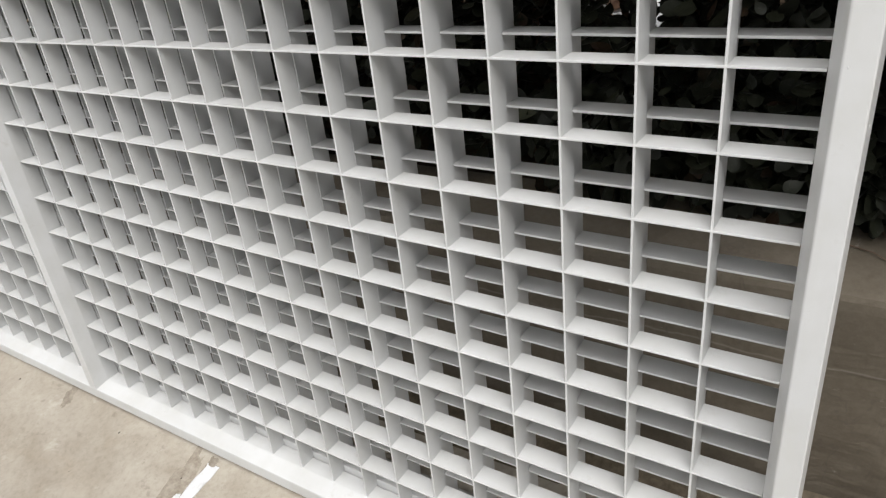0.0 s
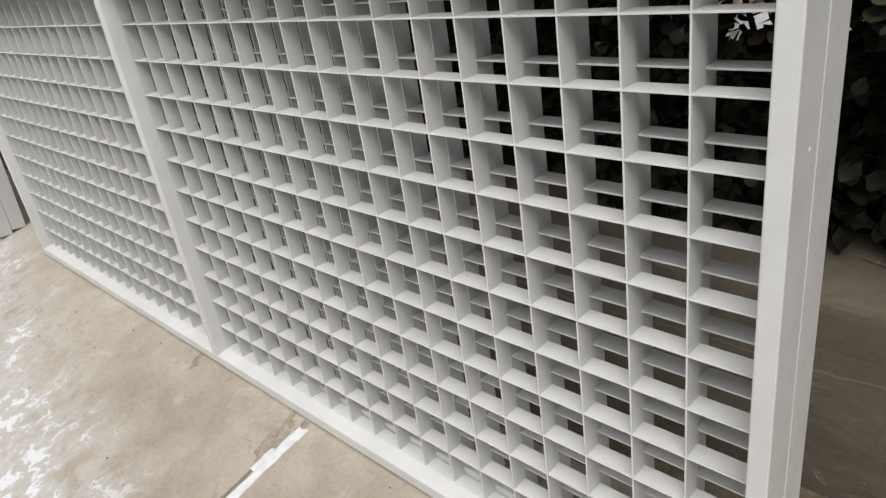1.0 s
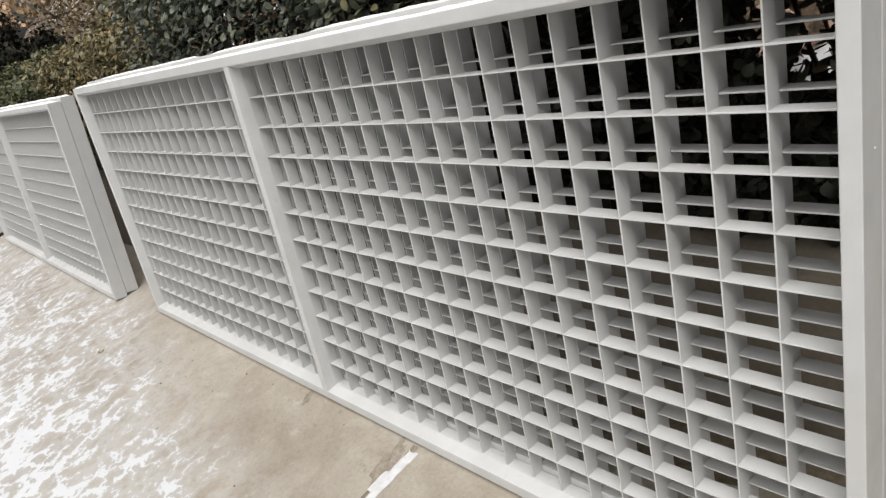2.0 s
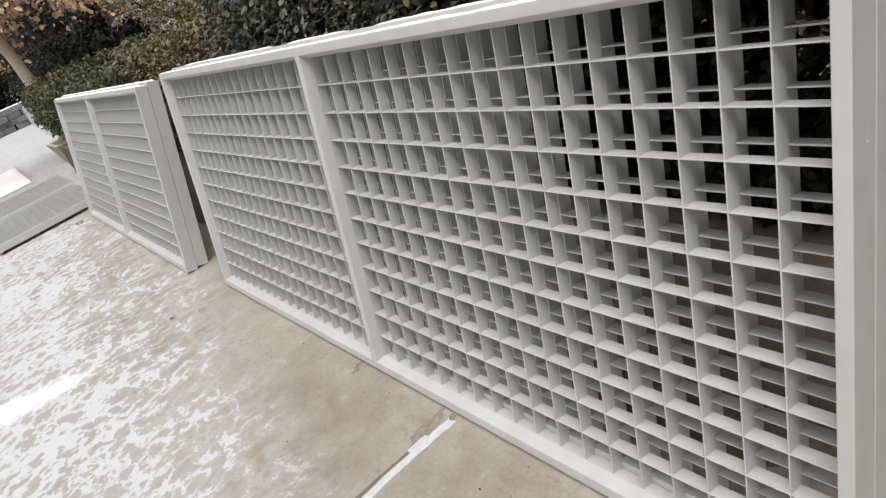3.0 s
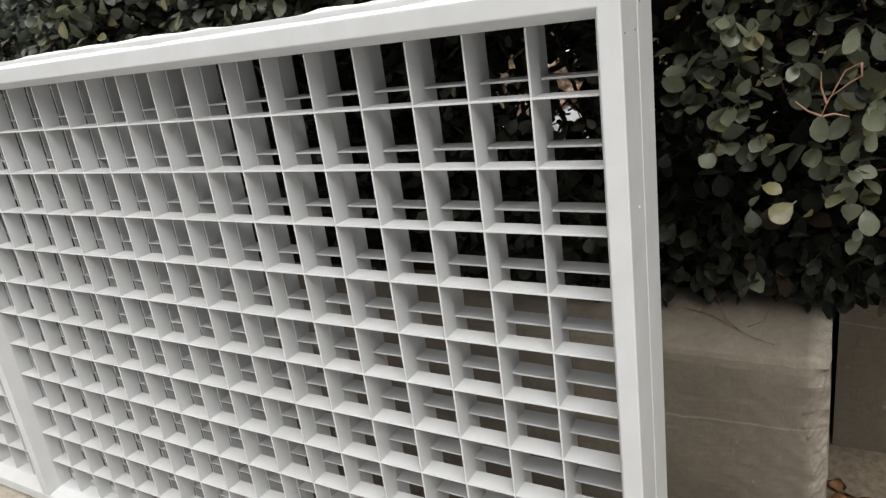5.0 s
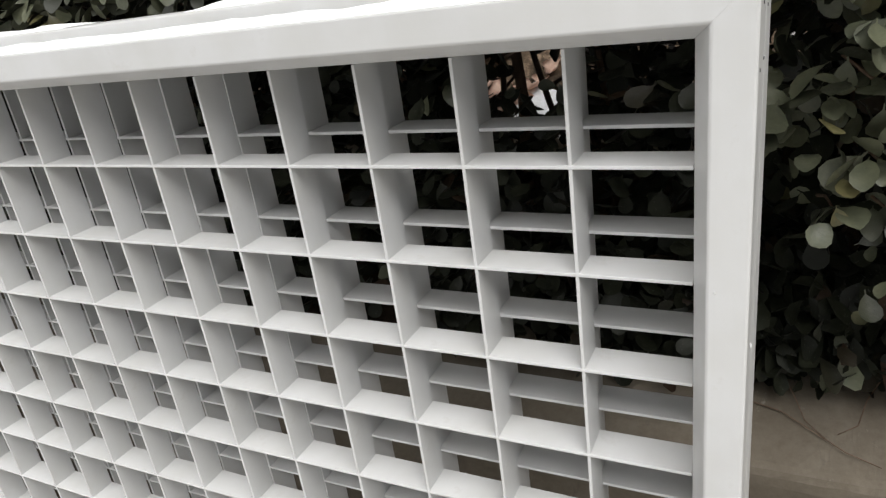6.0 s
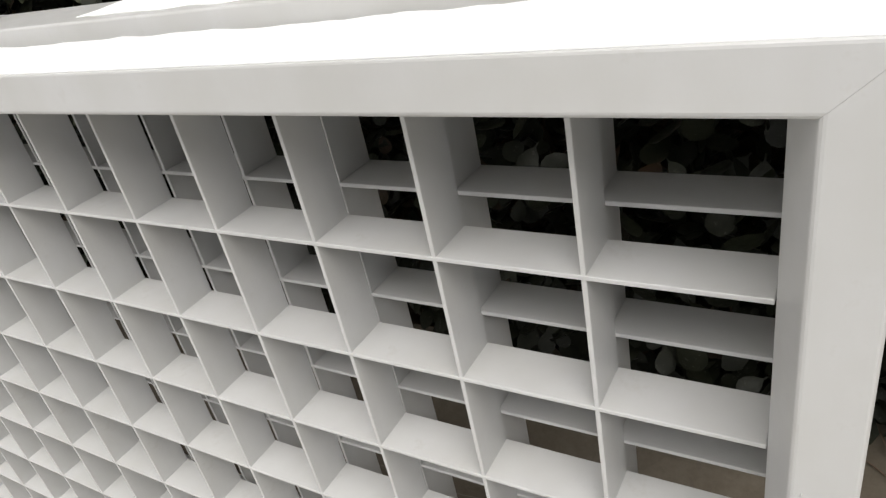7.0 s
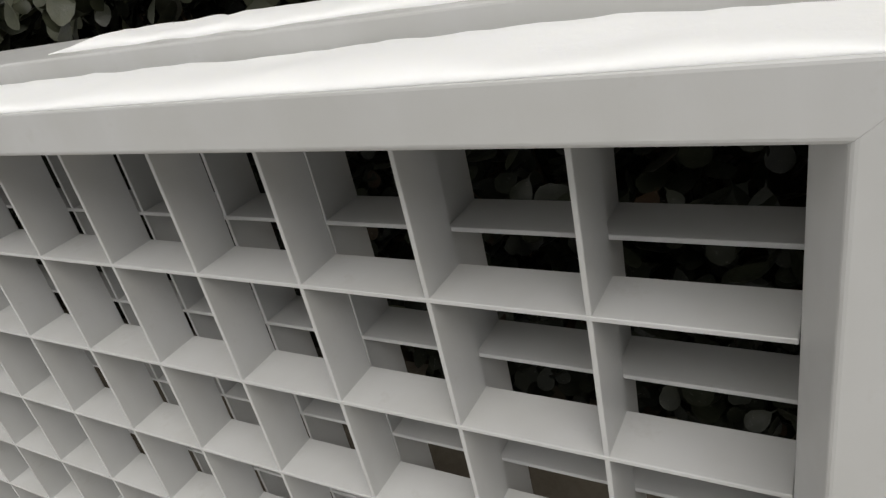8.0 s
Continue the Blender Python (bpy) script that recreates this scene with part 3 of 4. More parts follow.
def in_gap(p):
    """The opening in the shrub that lets the bright bank behind it show."""
    s = p[:, 1] - GAP_FROM[1]
    axis = GAP_FROM + s[:, None] * GAP_DIR
    away = np.linalg.norm((p - axis) * (1.0, 0.0, 1.25), axis=1) + 0.02 * np.sin(p[:, 0] * 40) * np.sin(p[:, 2] * 47)
    return (s > -0.06) & (away < 0.062 + 0.125 * np.abs(s))


def shrub(name, label, x0, x1, y0, y1, z0, z1, count, deep, size, material, seed, singles=0, lumps=0.07, overhang=0.0, stem_count=14, fine=True, bare=0.0, recess=0.0):
    """A dense clipped shrub: stems, leaves crowding its front and top, and inner leaves coloured dark as shade."""
    top = thing(name, Matrix.Identity(4), label, "hedge", "hedge along the planter")
    rs = np.random.RandomState(seed)
    rng = random.Random(seed)
    for _ in range(stem_count):
        v, f = stems(rng, x0, x1, y0 + 0.05, y1, z0 - 0.05, z1 - 0.08, 1, 0.009)
        if v:
            part("branch", arrays_mesh("branch", v, f, TWIG, True), top)

    def lump(x, z):
        return lumps * (np.sin(x * 5.1 + seed) + 0.7 * np.sin(x * 11.3 + 2 * seed + z * 6) + 0.8 * np.sin(z * 9.7 + x * 3.1))

    def crowd(n, shell, bare=0.0, recess=0.0, whorl=1):
        x = rs.uniform(x0, x1, n)
        on_top = rs.rand(n) < (y1 - y0) * 0.75 / ((y1 - y0) * 0.75 + (z1 - z0))
        inward = rs.exponential(shell, n)
        zf = rs.uniform(z0 - 0.02, z1, n)
        front = np.stack([x, y0 + np.maximum(lump(x, zf), -0.06) + inward - overhang * np.clip((zf - z0) / 0.34, 0, 1), zf], 1)
        yt = rs.uniform(y0, y1, n)
        crown = np.stack([x, yt, z1 + 0.8 * lump(x, yt) - inward], 1)
        p = np.where(on_top[:, None], crown, front)
        if whorl > 1:
            # leaves sit in whorls round the twig tips
            first = (np.arange(n) // whorl) * whorl
            p = p[first] + rs.normal(0, 0.55 * size, (n, 3))
            on_top, zf = on_top[first], zf[first]
        if recess:
            # pressed back where the grilles lean against it
            low_part = (p[:, 0] < 0.06) & (p[:, 2] < 1.22)
            p[:, 1] += np.where(low_part, recess, 0.0)
        keep = (p[:, 1] > y0 - 0.12) & (p[:, 1] < y1) & (p[:, 2] > z0 - 0.06) & (p[:, 2] < z1 + 0.12) & ~in_gap(p)
        keep &= on_top | (zf > z0 + 0.25) | (rs.rand(n) > bare)
        if recess:
            # thins the lit leaves by the grilles so the near-black shade leaves show
            keep &= (p[:, 0] > 0.04) | (p[:, 2] > 1.20) | (rs.rand(n) < 0.015)
            keep &= (p[:, 0] > 0.13) | (p[:, 2] > 0.90) | (rs.rand(n) < 0.10)
        return p[keep], on_top[keep]

    def pose_leaves(n, on_top):
        yaw = np.where(on_top, rs.uniform(-math.pi, math.pi, n), rs.normal(math.pi, 0.9, n))
        pitch = rs.normal(-0.25, 0.55, n)
        roll = rs.normal(0, 0.6, n)
        return yaw, pitch, roll, size * rs.uniform(0.55, 1.25, n)

    p, on_top = crowd(count, 0.085, bare, recess, 7)
    mixed = rs.permutation(len(p))
    p, on_top = p[mixed], on_top[mixed]
    third = len(p) // 3
    for k, (wide, curl, fold) in enumerate(((0.64, -0.35, 0.25), (0.74, 0.25, 0.35), (0.58, -0.6, 0.15))):
        sel = slice(k * third, (k + 1) * third)
        me = foliage("foliage", p[sel], *pose_leaves(third, on_top[sel]), leaf_shape(1.0, wide, curl, fold, fine), material)
        tagged(part("foliage", me, top), kind="stuff")
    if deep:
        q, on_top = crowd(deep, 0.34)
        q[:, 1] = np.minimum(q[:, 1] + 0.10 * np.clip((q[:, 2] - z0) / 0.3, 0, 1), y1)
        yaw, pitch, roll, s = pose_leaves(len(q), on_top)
        tagged(part("inner_foliage", foliage("inner_foliage", q, yaw, pitch, roll, s * 1.1, leaf_shape(1.0, 0.66, 0.2, 0.2, True), LEAF_SHADE), top), kind="stuff")
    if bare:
        # low sprays that droop over the planter's ledge, mostly leaves painted dark for shade
        for n, mat in ((2600, LEAF_SHADE), (60, material)):
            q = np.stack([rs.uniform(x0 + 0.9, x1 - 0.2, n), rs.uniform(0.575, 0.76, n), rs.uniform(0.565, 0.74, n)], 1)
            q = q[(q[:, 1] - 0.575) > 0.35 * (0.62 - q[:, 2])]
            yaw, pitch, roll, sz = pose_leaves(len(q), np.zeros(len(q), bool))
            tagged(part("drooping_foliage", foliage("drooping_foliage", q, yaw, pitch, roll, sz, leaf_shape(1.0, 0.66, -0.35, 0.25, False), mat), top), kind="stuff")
    if singles:
        shapes = []
        for wide, curl, fold in ((0.66, -0.3, 0.22), (0.74, 0.2, 0.35), (0.60, -0.55, 0.12), (0.80, -0.15, 0.45), (0.46, 0.45, 0.6)):
            lv, lf = leaf_shape(1.0, wide, curl, fold)
            shapes.append(arrays_mesh("leaf", lv.tolist(), lf, LEAF_ONE, True))
        done = 0
        while done < singles:
            # a whorl of leaves round a twig tip
            tip = Vector((rs.uniform(0.06, 0.62), 0, 0.84 + 0.46 * rs.rand() ** 0.7))
            if tip.x < 0.13 and tip.z < 0.92:
                continue
            tip.y = y0 + max(float(lump(np.float64(tip.x), np.float64(tip.z))), -0.05) - 0.015 + 0.05 * rs.rand() - overhang * min(1.0, max(0.0, (tip.z - z0) / 0.34))
            tip.y = max(tip.y, 0.50)
            out = rs.normal(math.pi, 0.6)
            if rs.rand() < 0.8:
                # the thin pale twig that carries the whorl
                side = Vector((rs.normal(0, 0.035), 0.07 + 0.03 * rs.rand(), rs.normal(-0.045, 0.03)))
                bend = side * 0.5 + Vector((rs.normal(0, 0.012), 0, rs.normal(0, 0.012)))
                v, f = tube([tip + Vector((0, -0.004, 0)), tip + bend * 0.6, tip + bend, tip + side], 0.0011, 0.0022, 5)
                part("twig", arrays_mesh("twig", v, f, TWIG, True), top)
            for k in range(rs.randint(3, 7)):
                if done >= singles:
                    break
                at = Matrix.Translation(tip + Vector((rs.normal(0, 0.006), rs.normal(0, 0.006), rs.normal(0, 0.006))))
                at = at @ Euler((rs.normal(-0.15, 0.5), 0, out + rs.normal(0, 1.1)), "XYZ").to_matrix().to_4x4()
                at = at @ Matrix.Rotation(rs.normal(0, 0.5), 4, "Y") @ Matrix.Scale(size * rs.uniform(0.55, 1.12), 4)
                part("leaf", shapes[rs.randint(len(shapes))], top, at=at)
                done += 1
    return top


near_hedge = shrub("hedge", "dark evergreen shrub with glossy oval leaves in the planter", -1.45, 0.98, 0.62, 1.40, 0.60, 1.78, 34000, 32000, 0.042, LEAF, 11, singles=290, overhang=0.20, stem_count=30, bare=0.90, recess=0.20)
shrub("hedge", "dark evergreen hedge standing above the grilles", -3.3, -1.35, 0.62, 1.38, 0.58, 1.55, 19000, 9000, 0.033, LEAF_GREY, 23, overhang=0.16, fine=False)
shrub("hedge", "bronze and olive winter shrub in the hedge", -5.4, -3.2, 0.60, 1.38, 0.58, 1.42, 15000, 5000, 0.030, LEAF_BROWN, 37, lumps=0.05, overhang=0.12, fine=False)
shrub("hedge", "green leafy hedge at the far end of the planter", -12.25, -5.3, 0.51, 1.36, 0.64, 1.36, 30000, 7000, 0.040, LEAF_GREEN, 41, lumps=0.06, overhang=0.16, stem_count=24, fine=False)


def bare_twig(top, forks):
    """A leafless reddish twig that forks out of the near shrub."""
    verts, faces = [], []
    for chain in forks:
        v, f = tube([Vector(p) for p in chain], 0.0019, 0.0008, 5)
        faces += [tuple(i + len(verts) for i in g) for g in f]
        verts += v
    part("bare_twig", arrays_mesh("bare_twig", verts, faces, RED_TWIG, True), top, label="leafless reddish-brown forked twig")


RED_TWIG = bark_mat("red_twig", (0.20, 0.10, 0.065), (0.42, 0.27, 0.19))
bare_twig(near_hedge, (
    ((0.250, 0.62, 0.915), (0.252, 0.50, 0.965), (0.252, 0.46, 0.985), (0.258, 0.455, 1.006), (0.279, 0.45, 1.053), (0.297, 0.44, 1.066)),
    ((0.297, 0.44, 1.066), (0.298, 0.435, 1.050), (0.285, 0.45, 1.036), (0.264, 0.457, 1.016)),
    ((0.258, 0.455, 1.006), (0.251, 0.452, 1.030), (0.250, 0.45, 1.054)),
    ((0.252, 0.46, 0.985), (0.235, 0.45, 0.998), (0.219, 0.45, 1.013)),
    ((0.252, 0.462, 0.984), (0.268, 0.455, 0.990), (0.286, 0.45, 0.987)),
))


def undergrowth(x0, x1, y0, y1, z1, count, seed, label="near-black undergrowth added behind the planter as shade", scale=1.0):
    """Added near-black leaves, painted as shade, that fill the strip from planter to bank."""
    rs = np.random.RandomState(seed)
    top = thing("undergrowth", pose(0, 0, GZ), label, "bush")
    rng = random.Random(seed)
    for _ in range(16):
        p = Vector((rng.uniform(x0, x1), rng.uniform(y0 + 0.05, y1 - 0.05), -0.01))
        chain = [p + Vector((rng.uniform(-0.06, 0.06) * i, rng.uniform(-0.02, 0.02) * i, z1 * 0.13 * i)) for i in range(8)]
        v, f = tube(chain, 0.012 * scale, 0.003 * scale, 6)
        part("branch", arrays_mesh("branch", v, f, TWIG, True), top)
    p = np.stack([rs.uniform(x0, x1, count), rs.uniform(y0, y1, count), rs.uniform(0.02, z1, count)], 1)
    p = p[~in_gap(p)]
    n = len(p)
    me = foliage("foliage", p, rs.uniform(-3.1, 3.1, n), rs.normal(-0.3, 0.6, n), rs.normal(0, 0.6, n), scale * rs.uniform(0.05, 0.095, n), leaf_shape(1.0, 0.7, -0.3, 0.25, False), LEAF_SHADE)
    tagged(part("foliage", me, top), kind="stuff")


# added screen that keeps the hedge's gaps dark, shade in its leaf colour
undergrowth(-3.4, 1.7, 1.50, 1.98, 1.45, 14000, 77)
undergrowth(-37.5, -35.6, -7.5, 4.5, 2.6, 15000, 81, "dark evergreen bushes along the far side of the yard", 2.8)


# ---- the bank and trees behind ----
def bank_z(x, d):
    """Height of the bank d metres up from its foot."""
    return 0.02 + 0.62 * d + 0.35 * noise.noise((x * 0.5, d * 0.6, 3.0)) * min(1, d) + 0.12 * noise.noise((x * 2.1, d * 2.4, 8.0)) * min(1, d)


def hillside():
    """A leaf-strewn bank rising behind the hedge."""
    verts, faces, nx, ny = [], [], 90, 34
    for i in range(nx + 1):
        x = 10 - 75 * i / nx
        foot = 1.95 + max(0.0, -13 - x) * 0.16
        for j in range(ny + 1):
            d = 30 * (j / ny) ** 1.6
            z = bank_z(x, d)
            verts.append((x, foot + d, max(z, -0.05 if j == 0 else 0.01)))
    for i in range(nx):
        for j in range(ny):
            a = i * (ny + 1) + j
            faces.append((a, a + ny + 1, a + ny + 2, a + 1)[::-1])
    ob = new("hillside", arrays_mesh("hillside", verts, faces, LITTER, True))
    tagged(ob, "brown bank of leaf litter with patches of snow", "bank", kind="structure")


def tree(name, m, label, height, trunk_r, crown_r, crown_z, leaf, size, count, seed, lean=(0.0, 0.0), bark=None, group="trees", low=0.15, first=2):
    """A tapered trunk with limbs, and a ragged crown of many leaves gathered in clumps."""
    top = thing(name, m, label, "tree", group)
    rng, rs = random.Random(seed), np.random.RandomState(seed)
    pts, p = [], Vector((0, 0, -0.05))
    for i in range(9):
        pts.append(p.copy())
        p += Vector((lean[0] + rng.uniform(-0.04, 0.04), lean[1] + rng.uniform(-0.04, 0.04), height / 8))
    v, f = tube(pts, trunk_r, trunk_r * 0.35, 10)
    part("trunk", arrays_mesh("trunk", v, f, bark or BARK, True), top)
    tips = []
    for k in range(11):
        q = pts[rng.randrange(first, 8)].copy()
        d = Vector((rng.uniform(-1, 1), rng.uniform(-1, 1), rng.uniform(-0.1, 0.8))).normalized()
        chain = [q.copy()]
        for _ in range(6):
            d = (d + Vector((rng.uniform(-0.3, 0.3), rng.uniform(-0.3, 0.3), rng.uniform(-0.25, 0.25)))).normalized()
            q += d * crown_r / 5.5
            chain.append(q.copy())
            tips.append(q.copy())
        v, f = tube(chain, trunk_r * 0.35, 0.012, 6)
        part("limb", arrays_mesh("limb", v, f, bark or BARK, True), top)
    centres = np.array([tuple(t) for t in tips])
    extra = np.stack([rs.normal(0, crown_r * 0.5, 40), rs.normal(0, crown_r * 0.5, 40), crown_z + rs.normal(0, crown_r * 0.35, 40)], 1)
    centres = np.concatenate([centres, extra])
    pick = centres[rs.randint(len(centres), size=count)] + rs.normal(0, crown_r * 0.12, (count, 3))
    pick = pick[pick[:, 2] > low + 0.35 * np.sin(pick[:, 0] * 3.1 + pick[:, 1] * 2.3)]
    n = len(pick)
    me = foliage("crown", pick, rs.uniform(-3.1, 3.1, n), rs.normal(-0.4, 0.7, n), rs.normal(0, 0.7, n), size * rs.uniform(0.6, 1.3, n), leaf_shape(1.0, 0.75, -0.3, 0.25, False), leaf)
    tagged(part("crown", me, top), kind="stuff")
    return top


hillside()
tree("tree", pose(-13.4, 0.90, GZ), "young plane tree keeping dry orange leaves, pale trunk", 5.0, 0.125, 2.0, 3.0, LEAF_DRY, 0.105, 7500, 5, (0.0, -0.075), low=1.98, first=4)
tree("tree", pose(-16.2, 3.6, 0.55), "second plane tree with dry orange leaves behind the hedge", 4.6, 0.06, 2.0, 3.0, LEAF_DRY, 0.11, 3600, 19, (0.03, 0.0), low=1.2, first=3)
for x, y, h, k in ((-12.9, 2.0, 1.55, 71), (-14.6, 1.5, 1.6, 72), (-15.2, 2.7, 1.75, 73), (-19.0, 2.6, 2.6, 61), (-16.8, 2.5, 2.1, 62), (-23.0, 2.9, 3.0, 63), (-27.0, 3.3, 3.4, 64), (-33.0, 3.4, 4.4, 65), (-38.0, 2.0, 5.0, 66), (-41.0, -1.5, 5.5, 67), (-43.0, -6.0, 5.5, 68)):
    tree("evergreen_tree", pose(x, y, -0.02 if k > 65 else 0.1), "dark bushy evergreen at the foot of the bank", h, 0.10, h * 0.42, h * 0.48, LEAF_FAR, 0.085, 5200, k, bark=TWIG, group="evergreens")


for x, y, z, h, k in ((-12.6, 3.9, 0.85, 1.5, 91), (-9.6, 3.6, 0.75, 1.3, 92), (-15.0, 4.4, 1.0, 1.6, 93)):
    tree("bush", pose(x, y, z), "leafless brown scrub growing on the bank", h, 0.03, h * 0.75, h * 0.6, LEAF_BROWN, 0.055, 1700, k, bark=TWIG, group="scrub", first=1)


def block_pile(m, label):
    top = thing("block_pile", m, label, "stone blocks")
    rng = random.Random(4)
    block = mesh_of("block", box(-0.235, 0.235, -0.6, 0.6, 0, 0.205, 0.02, 2), STONE)
    cap = mesh_of("snow_cap", box(-0.22, 0.22, -0.55, 0.55, 0, 0.028, 0.013, 3), SNOW)
    for course in range(4):
        for i in range(17 - course):
            x = i * 0.48 + course * 0.24 + rng.uniform(-0.03, 0.03)
            at = pose(x, rng.uniform(-0.10, 0.10), course * 0.206, 0, 0, rng.uniform(-5, 5))
            b = part("block", block, top, at=at)
            if course == 3:
                part("snow_cap", cap, b, label="thin cap of white snow", at=pose(0, 0, 0.204))
    return top


block_pile(pose(-31.5, -4.0, GZ, 0, 0, 80), "stack of dark grey stone blocks across the yard")


# ---- small things ----
def rivets():
    """Small dark fixings on the edges of the two near grilles, close to their upper corners."""
    for panel, spots in ((front_grille, ((0.0345, 1.2565), (0.013, 1.215), (0.0605, 1.215))), (back_grille, ((0.025, 1.266), (0.010, 1.232)))):
        for y, z in spots:
            bm = bmesh.new()
            bmesh.ops.create_cone(bm, cap_ends=True, segments=10, radius1=0.0016, radius2=0.0012, depth=0.0010, matrix=Matrix.Rotation(radians(90), 4, "Y"))
            part("rivet", bm, panel, DARK, "dark rivet head", at=Matrix.Translation((X_RIGHT_OUT + 0.0002, y, z)))


rivets()


def bead(panel, x, y, z, r, label):
    """A small blob of paint or weld left on a grille's frame."""
    bm = bmesh.new()
    bmesh.ops.create_icosphere(bm, subdivisions=2, radius=r, matrix=Matrix.Diagonal((0.6, 1.0, 1.35, 1.0)))
    part("paint_bead", bm, panel, WHITE, label, at=Matrix.Translation((x, y, z)), smooth=True)


bead(front_grille, X_RIGHT_OUT, 0.048, 0.979, 0.0024, "small hardened drip of white paint")
bead(front_grille, 0.0165, 0.0, 1.051, 0.0011, "small pimple in the white paint")


def dry_twig(points, label):
    """A thin broken stem lying on the planter's ledge."""
    v, f = tube([Vector(p) for p in points], 0.0011, 0.0006, 6)
    ob = new("dry_twig", arrays_mesh("dry_twig", v, f, TWIG, True))
    tagged(ob, label, "twig", "twigs on the ledge")


LEDGE = GZ + 0.546 + 0.0085
dry_twig(((0.06, 0.625, LEDGE + 0.03), (0.085, 0.58, LEDGE + 0.012), (0.10, 0.545, LEDGE + 0.002), (0.125, 0.52, LEDGE)), "thin bent dry stem drooping onto the concrete ledge")
dry_twig(((0.20, 0.63, LEDGE + 0.035), (0.175, 0.585, LEDGE + 0.015), (0.165, 0.55, LEDGE + 0.002), (0.14, 0.53, LEDGE)), "thin forked dry stem hanging over the concrete ledge")
dry_twig(((0.02, 0.57, LEDGE + 0.002), (0.07, 0.555, LEDGE + 0.003), (0.15, 0.50, LEDGE + 0.001), (0.19, 0.485, LEDGE)), "long pale dry stalk lying along the concrete ledge")


def dry_leaf(m, size, label, seed, material):
    """A fallen leaf with a ragged lobed outline, curled up at its edges."""
    rs = np.random.RandomState(seed)
    bm = bmesh.new()
    mid = bm.verts.new((0, 0, 0))
    rims = []
    n = 22
    for ring_r in (0.5, 1.0):
        rim = []
        for k in range(n):
            a = 2 * math.pi * k / n
            r = size * ring_r * (0.72 + 0.30 * abs(math.cos(2.5 * a)) + 0.10 * rs.rand() * ring_r)
            z = size * ring_r ** 2 * (0.28 + 0.22 * math.sin(2 * a + seed) + 0.08 * rs.rand())
            rim.append(bm.verts.new((r * math.cos(a), r * 0.8 * math.sin(a), z)))
        rims.append(rim)
    for k in range(n):
        bm.faces.new((mid, rims[0][k], rims[0][(k + 1) % n]))
        bm.faces.new((rims[0][k], rims[1][k], rims[1][(k + 1) % n], rims[0][(k + 1) % n]))
    bmesh.ops.solidify(bm, geom=bm.faces[:], thickness=0.0006)
    ob = new("dry_leaf", mesh_of("dry_leaf", bm, material, True))
    ob.matrix_basis = m
    return tagged(ob, label, "leaf", "fallen leaves")


FALLEN = plain_noise("fallen_leaf", (0.34, 0.17, 0.07), (0.50, 0.29, 0.14), 60, 0.75, 0.3)
PALE = plain_noise("pale_fallen_leaf", (0.55, 0.47, 0.30), (0.68, 0.60, 0.42), 60, 0.75, 0.3)
dry_leaf(pose(0.325, 0.60, GZ + 0.004, 8, -6, 40), 0.055, "large curled orange-brown leaf on the ground by the planter", 3, FALLEN)
dry_leaf(pose(0.30, 0.67, GZ + 0.003, 0, 5, 140), 0.022, "small brown leaf lying beside the planter", 5, FALLEN)
dry_leaf(pose(-7.78, -0.206, GZ + 0.001, 0, 0, 10) @ Matrix.Diagonal((1.0, 0.7, 0.22, 1.0)), 0.065, "yellowish dead leaf on the concrete by the far grilles", 8, PALE)
dry_leaf(pose(-3.65, -0.36, GZ + 0.003, 0, 0, 80), 0.018, "small pale dead leaf on the damp concrete", 9, PALE)


def bits():
    """Crumbs of dirt and leaf on the concrete in front of the grilles."""
    rs = np.random.RandomState(14)
    for k in range(34):
        x, y = rs.uniform(-3.4, -0.3), -rs.exponential(0.28) - 0.03
        s = rs.uniform(0.0014, 0.0045)
        bm = bmesh.new()
        bmesh.ops.create_icosphere(bm, subdivisions=1, radius=1.0)
        for v in bm.verts:
            v.co = Vector((v.co.x * s * rs.uniform(0.6, 1.9), v.co.y * s * rs.uniform(0.5, 1.0), (v.co.z + 0.9) * s * 0.32))
        ob = new("dirt_crumb", mesh_of("dirt_crumb", bm, SOIL, True))
        ob.matrix_basis = pose(x, y, GZ, 0, 0, rs.uniform(0, 360))
        tagged(ob, "dark crumb of dirt on the damp concrete", "dirt", "crumbs on the yard")


bits()


def white_board(m):
    ob = new("white_board", mesh_of("white_board", box(-0.13, 0.13, -0.04, 0.04, 0, 0.72, 0.01, 2), WHITE))
    ob.matrix_basis = m
    tagged(ob, "upright white board standing beside the stone blocks", "board")


white_board(pose(-28.6, 1.90, GZ, 0, 0, 70))


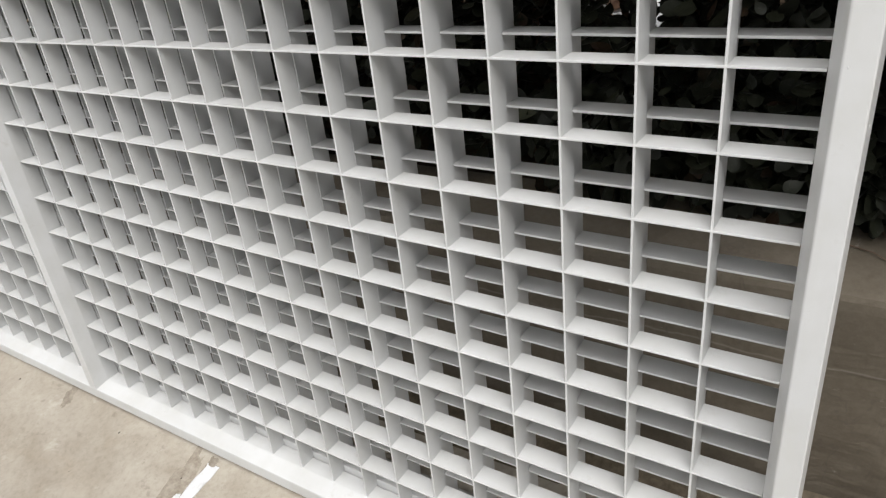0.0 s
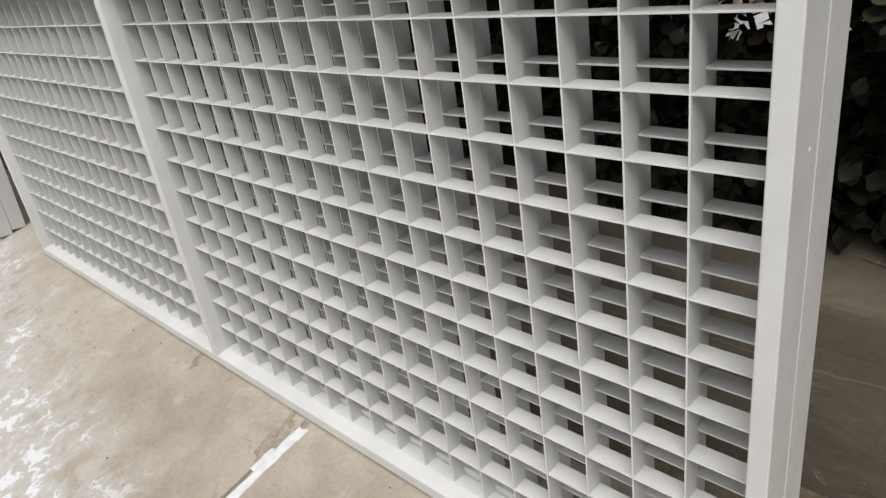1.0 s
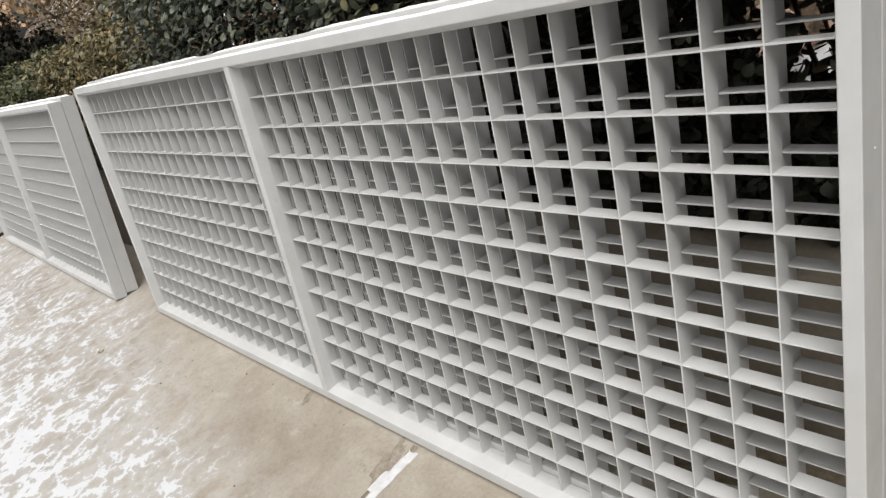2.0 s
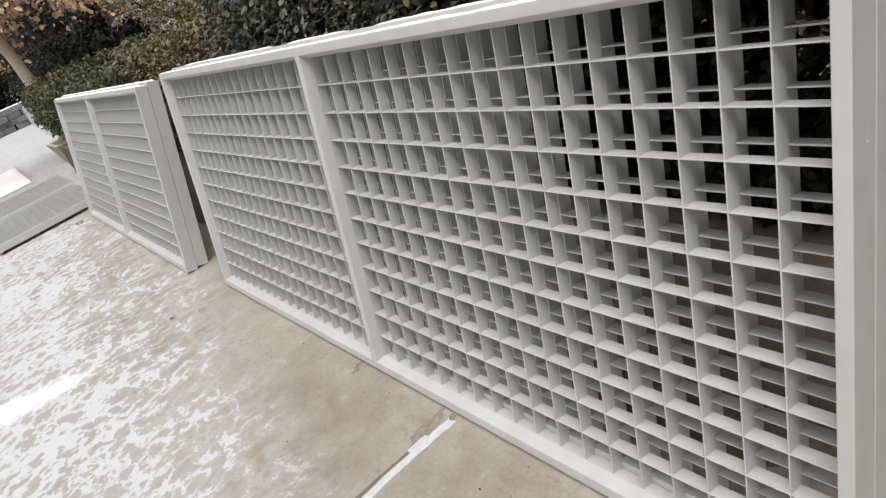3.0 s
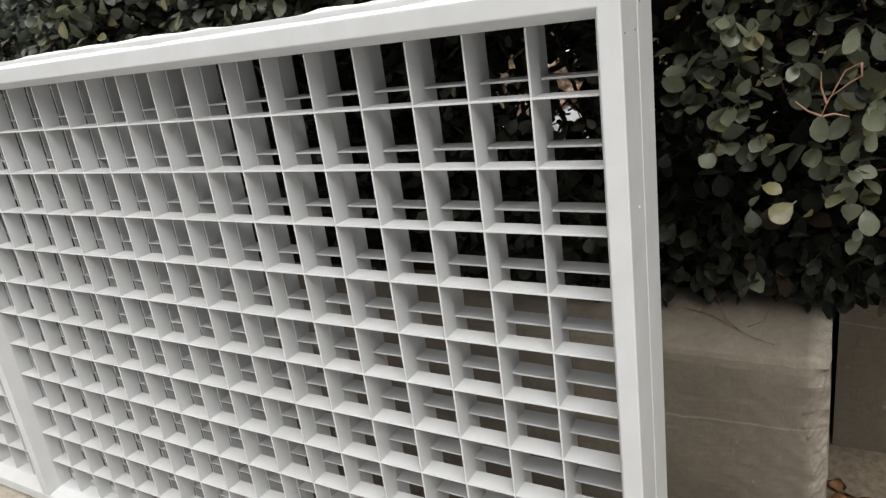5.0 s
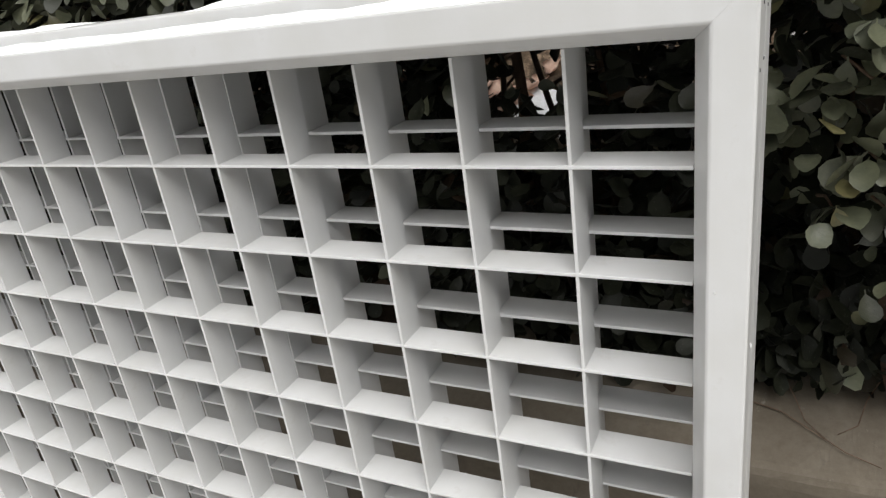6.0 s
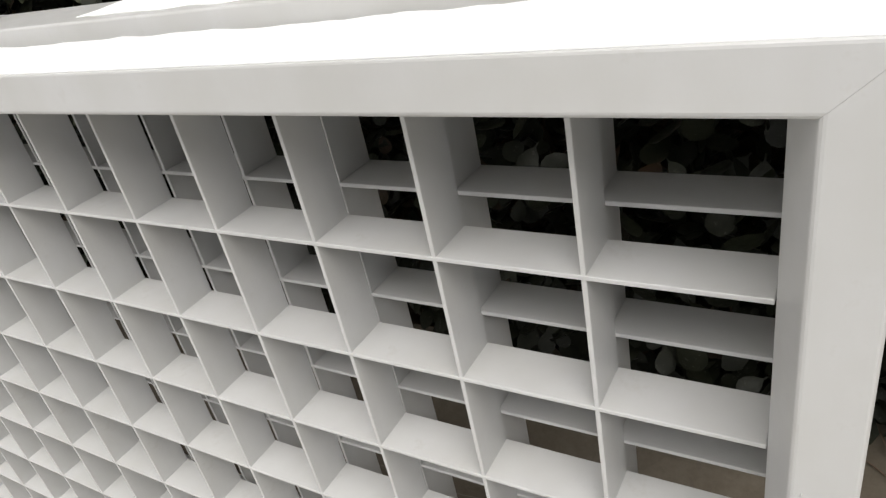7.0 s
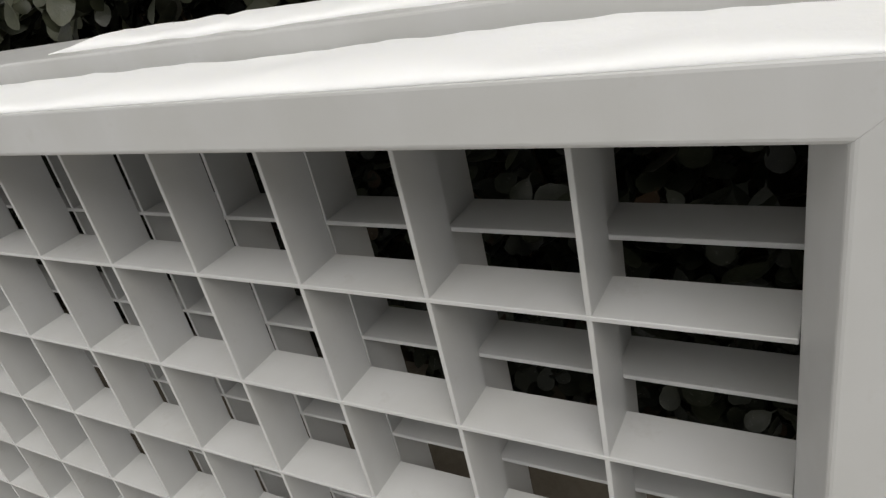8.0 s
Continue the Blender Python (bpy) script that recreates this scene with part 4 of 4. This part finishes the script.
def snow_heap(m, rx, ry, h, seed, label="low heap of melting snow on the concrete", material=SLUSH):
    """A low melting heap of snow with a ragged foot."""
    n, k = 22, 110
    verts, faces = [(0, 0, h)], []
    for i in range(1, n + 1):
        for j in range(k):
            a, r = 2 * math.pi * j / k, i / n
            e = 1 + r ** 3 * (0.5 * noise.noise((math.cos(a) * 1.6, math.sin(a) * 1.6, seed)) + 0.22 * noise.noise((math.cos(a) * 4, math.sin(a) * 4, seed)) + 0.10 * noise.noise((math.cos(a) * 11, math.sin(a) * 11, seed)))
            px, py = rx * e * r * math.cos(a), ry * e * r * math.sin(a)
            z = h * (1 - r * r) ** 2 * (0.8 + 0.5 * noise.noise((px * 9, py * 9, seed))) + 0.006 * noise.noise((px * 40, py * 40, seed)) * (1 - r)
            verts.append((px, py, max(z, 0.0005 if i < n else -0.001)))
    for j in range(k):
        faces.append((0, 1 + j, 1 + (j + 1) % k))
    for i in range(n - 1):
        for j in range(k):
            a, b = 1 + i * k + j, 1 + i * k + (j + 1) % k
            faces.append((a, a + k, b + k, b))
    ob = new("snow_heap", arrays_mesh("snow_heap", verts, faces, material, True))
    ob.matrix_basis = m
    tagged(ob, label, "snow", "snow heaps")


snow_heap(pose(-5.6, -1.75, GZ), 0.8, 0.30, 0.04, 5.0)


def smear(m, rx, ry, seed, material):
    """A thin mud-brown film on the concrete, with a ragged outline."""
    n, k = 8, 44
    verts, faces = [(0, 0, 0.0012)], []
    for i in range(1, n + 1):
        for j in range(k):
            a, r = 2 * math.pi * j / k, i / n
            e = 1 + 0.7 * noise.noise((math.cos(a) * 1.7, math.sin(a) * 1.7, seed)) + 0.35 * noise.noise((math.cos(a) * 7, math.sin(a) * 7, seed))
            verts.append((rx * e * r * math.cos(a), ry * e * r * math.sin(a), 0.0012 * (1 - r ** 3)))
    for j in range(k):
        faces.append((0, 1 + j, 1 + (j + 1) % k))
    for i in range(n - 1):
        for j in range(k):
            a, b = 1 + i * k + j, 1 + i * k + (j + 1) % k
            faces.append((a, a + k, b + k, b))
    ob = new("dirt_smear", arrays_mesh("dirt_smear", verts, faces, material, True))
    ob.matrix_basis = m
    tagged(ob, "thin mud-brown film on the concrete", "dirt", "dirt smears")


MUD_BROWN = plain_noise("mud_brown", (0.085, 0.068, 0.046), (0.21, 0.17, 0.12), 45, 0.7, 0.4)
PALE_MUD = plain_noise("thin_pale_mud", (0.15, 0.125, 0.095), (0.32, 0.285, 0.235), 38, 0.7, 0.3)
smear(pose(-1.320, -0.090, GZ + 0.0004, 0, 0, 100), 0.095, 0.030, 2.0, PALE_MUD)
smear(pose(-1.274, -0.031, GZ + 0.0004, 0, 0, 95), 0.030, 0.020, 7.0, PALE_MUD)
smear(pose(-1.92, -0.031, GZ + 0.0004, 0, 0, 120), 0.045, 0.020, 4.0, PALE_MUD)

smear(pose(0.44, 0.78, GZ + 0.0004, 0, 0, 20), 0.34, 0.22, 9.0, MUD_BROWN)
snow_heap(pose(-0.92, 2.25, bank_z(-0.92, 0.30) - 0.02, 31.8, 0, 0), 0.34, 0.24, 0.07, 3.0, "patch of old snow lying on the leaf-strewn bank")
BANK_LEAF = plain_noise("pinkish_fallen_leaf", (0.50, 0.33, 0.25), (0.72, 0.56, 0.46), 50, 0.75, 0.3)


def bank_litter():
    """Pale curled leaves lying on the bank behind the hedge, and thin bare stems before them."""
    rs = np.random.RandomState(6)
    for k in range(26):
        x, y = rs.normal(-1.02, 0.17), rs.uniform(2.04, 2.60)
        dry_leaf(pose(x, y, bank_z(x, y - 1.95) + 0.02, 31 + rs.normal(0, 18), rs.normal(0, 18), rs.uniform(0, 360)), rs.uniform(0.035, 0.075), "pale pinkish-brown curled leaf lying on the bank", 40 + k, BANK_LEAF)
    for x, y, dx, r in ((-0.425, 1.0, 0.006, 0.0125), (-0.36, 1.12, -0.022, 0.006), (-0.60, 1.15, 0.020, 0.005)):
        foot = Vector((x - 3 * dx, y, GZ + 0.51))
        chain = [foot + Vector((dx * i + rs.normal(0, 0.004), 0.003 * i, 0.115 * i)) for i in range(9)]
        v, f = tube(chain, r, r * 0.75, 7)
        ob = new("sapling", arrays_mesh("sapling", v, f, TWIG, True))
        tagged(ob, "bare dark stem standing inside the hedge", "sapling", "bare saplings")


bank_litter()
smear(pose(-1.288, -0.62, GZ + 0.0004, 0, 0, 90.4), 0.46, 0.010, 12.0, PALE_MUD)
# added brown strip that darkens the ground between the grilles and the planter
smear(pose(-1.7, 0.375, GZ + 0.0004, 0, 0, 0.5), 2.3, 0.095, 15.0, MUD_BROWN)
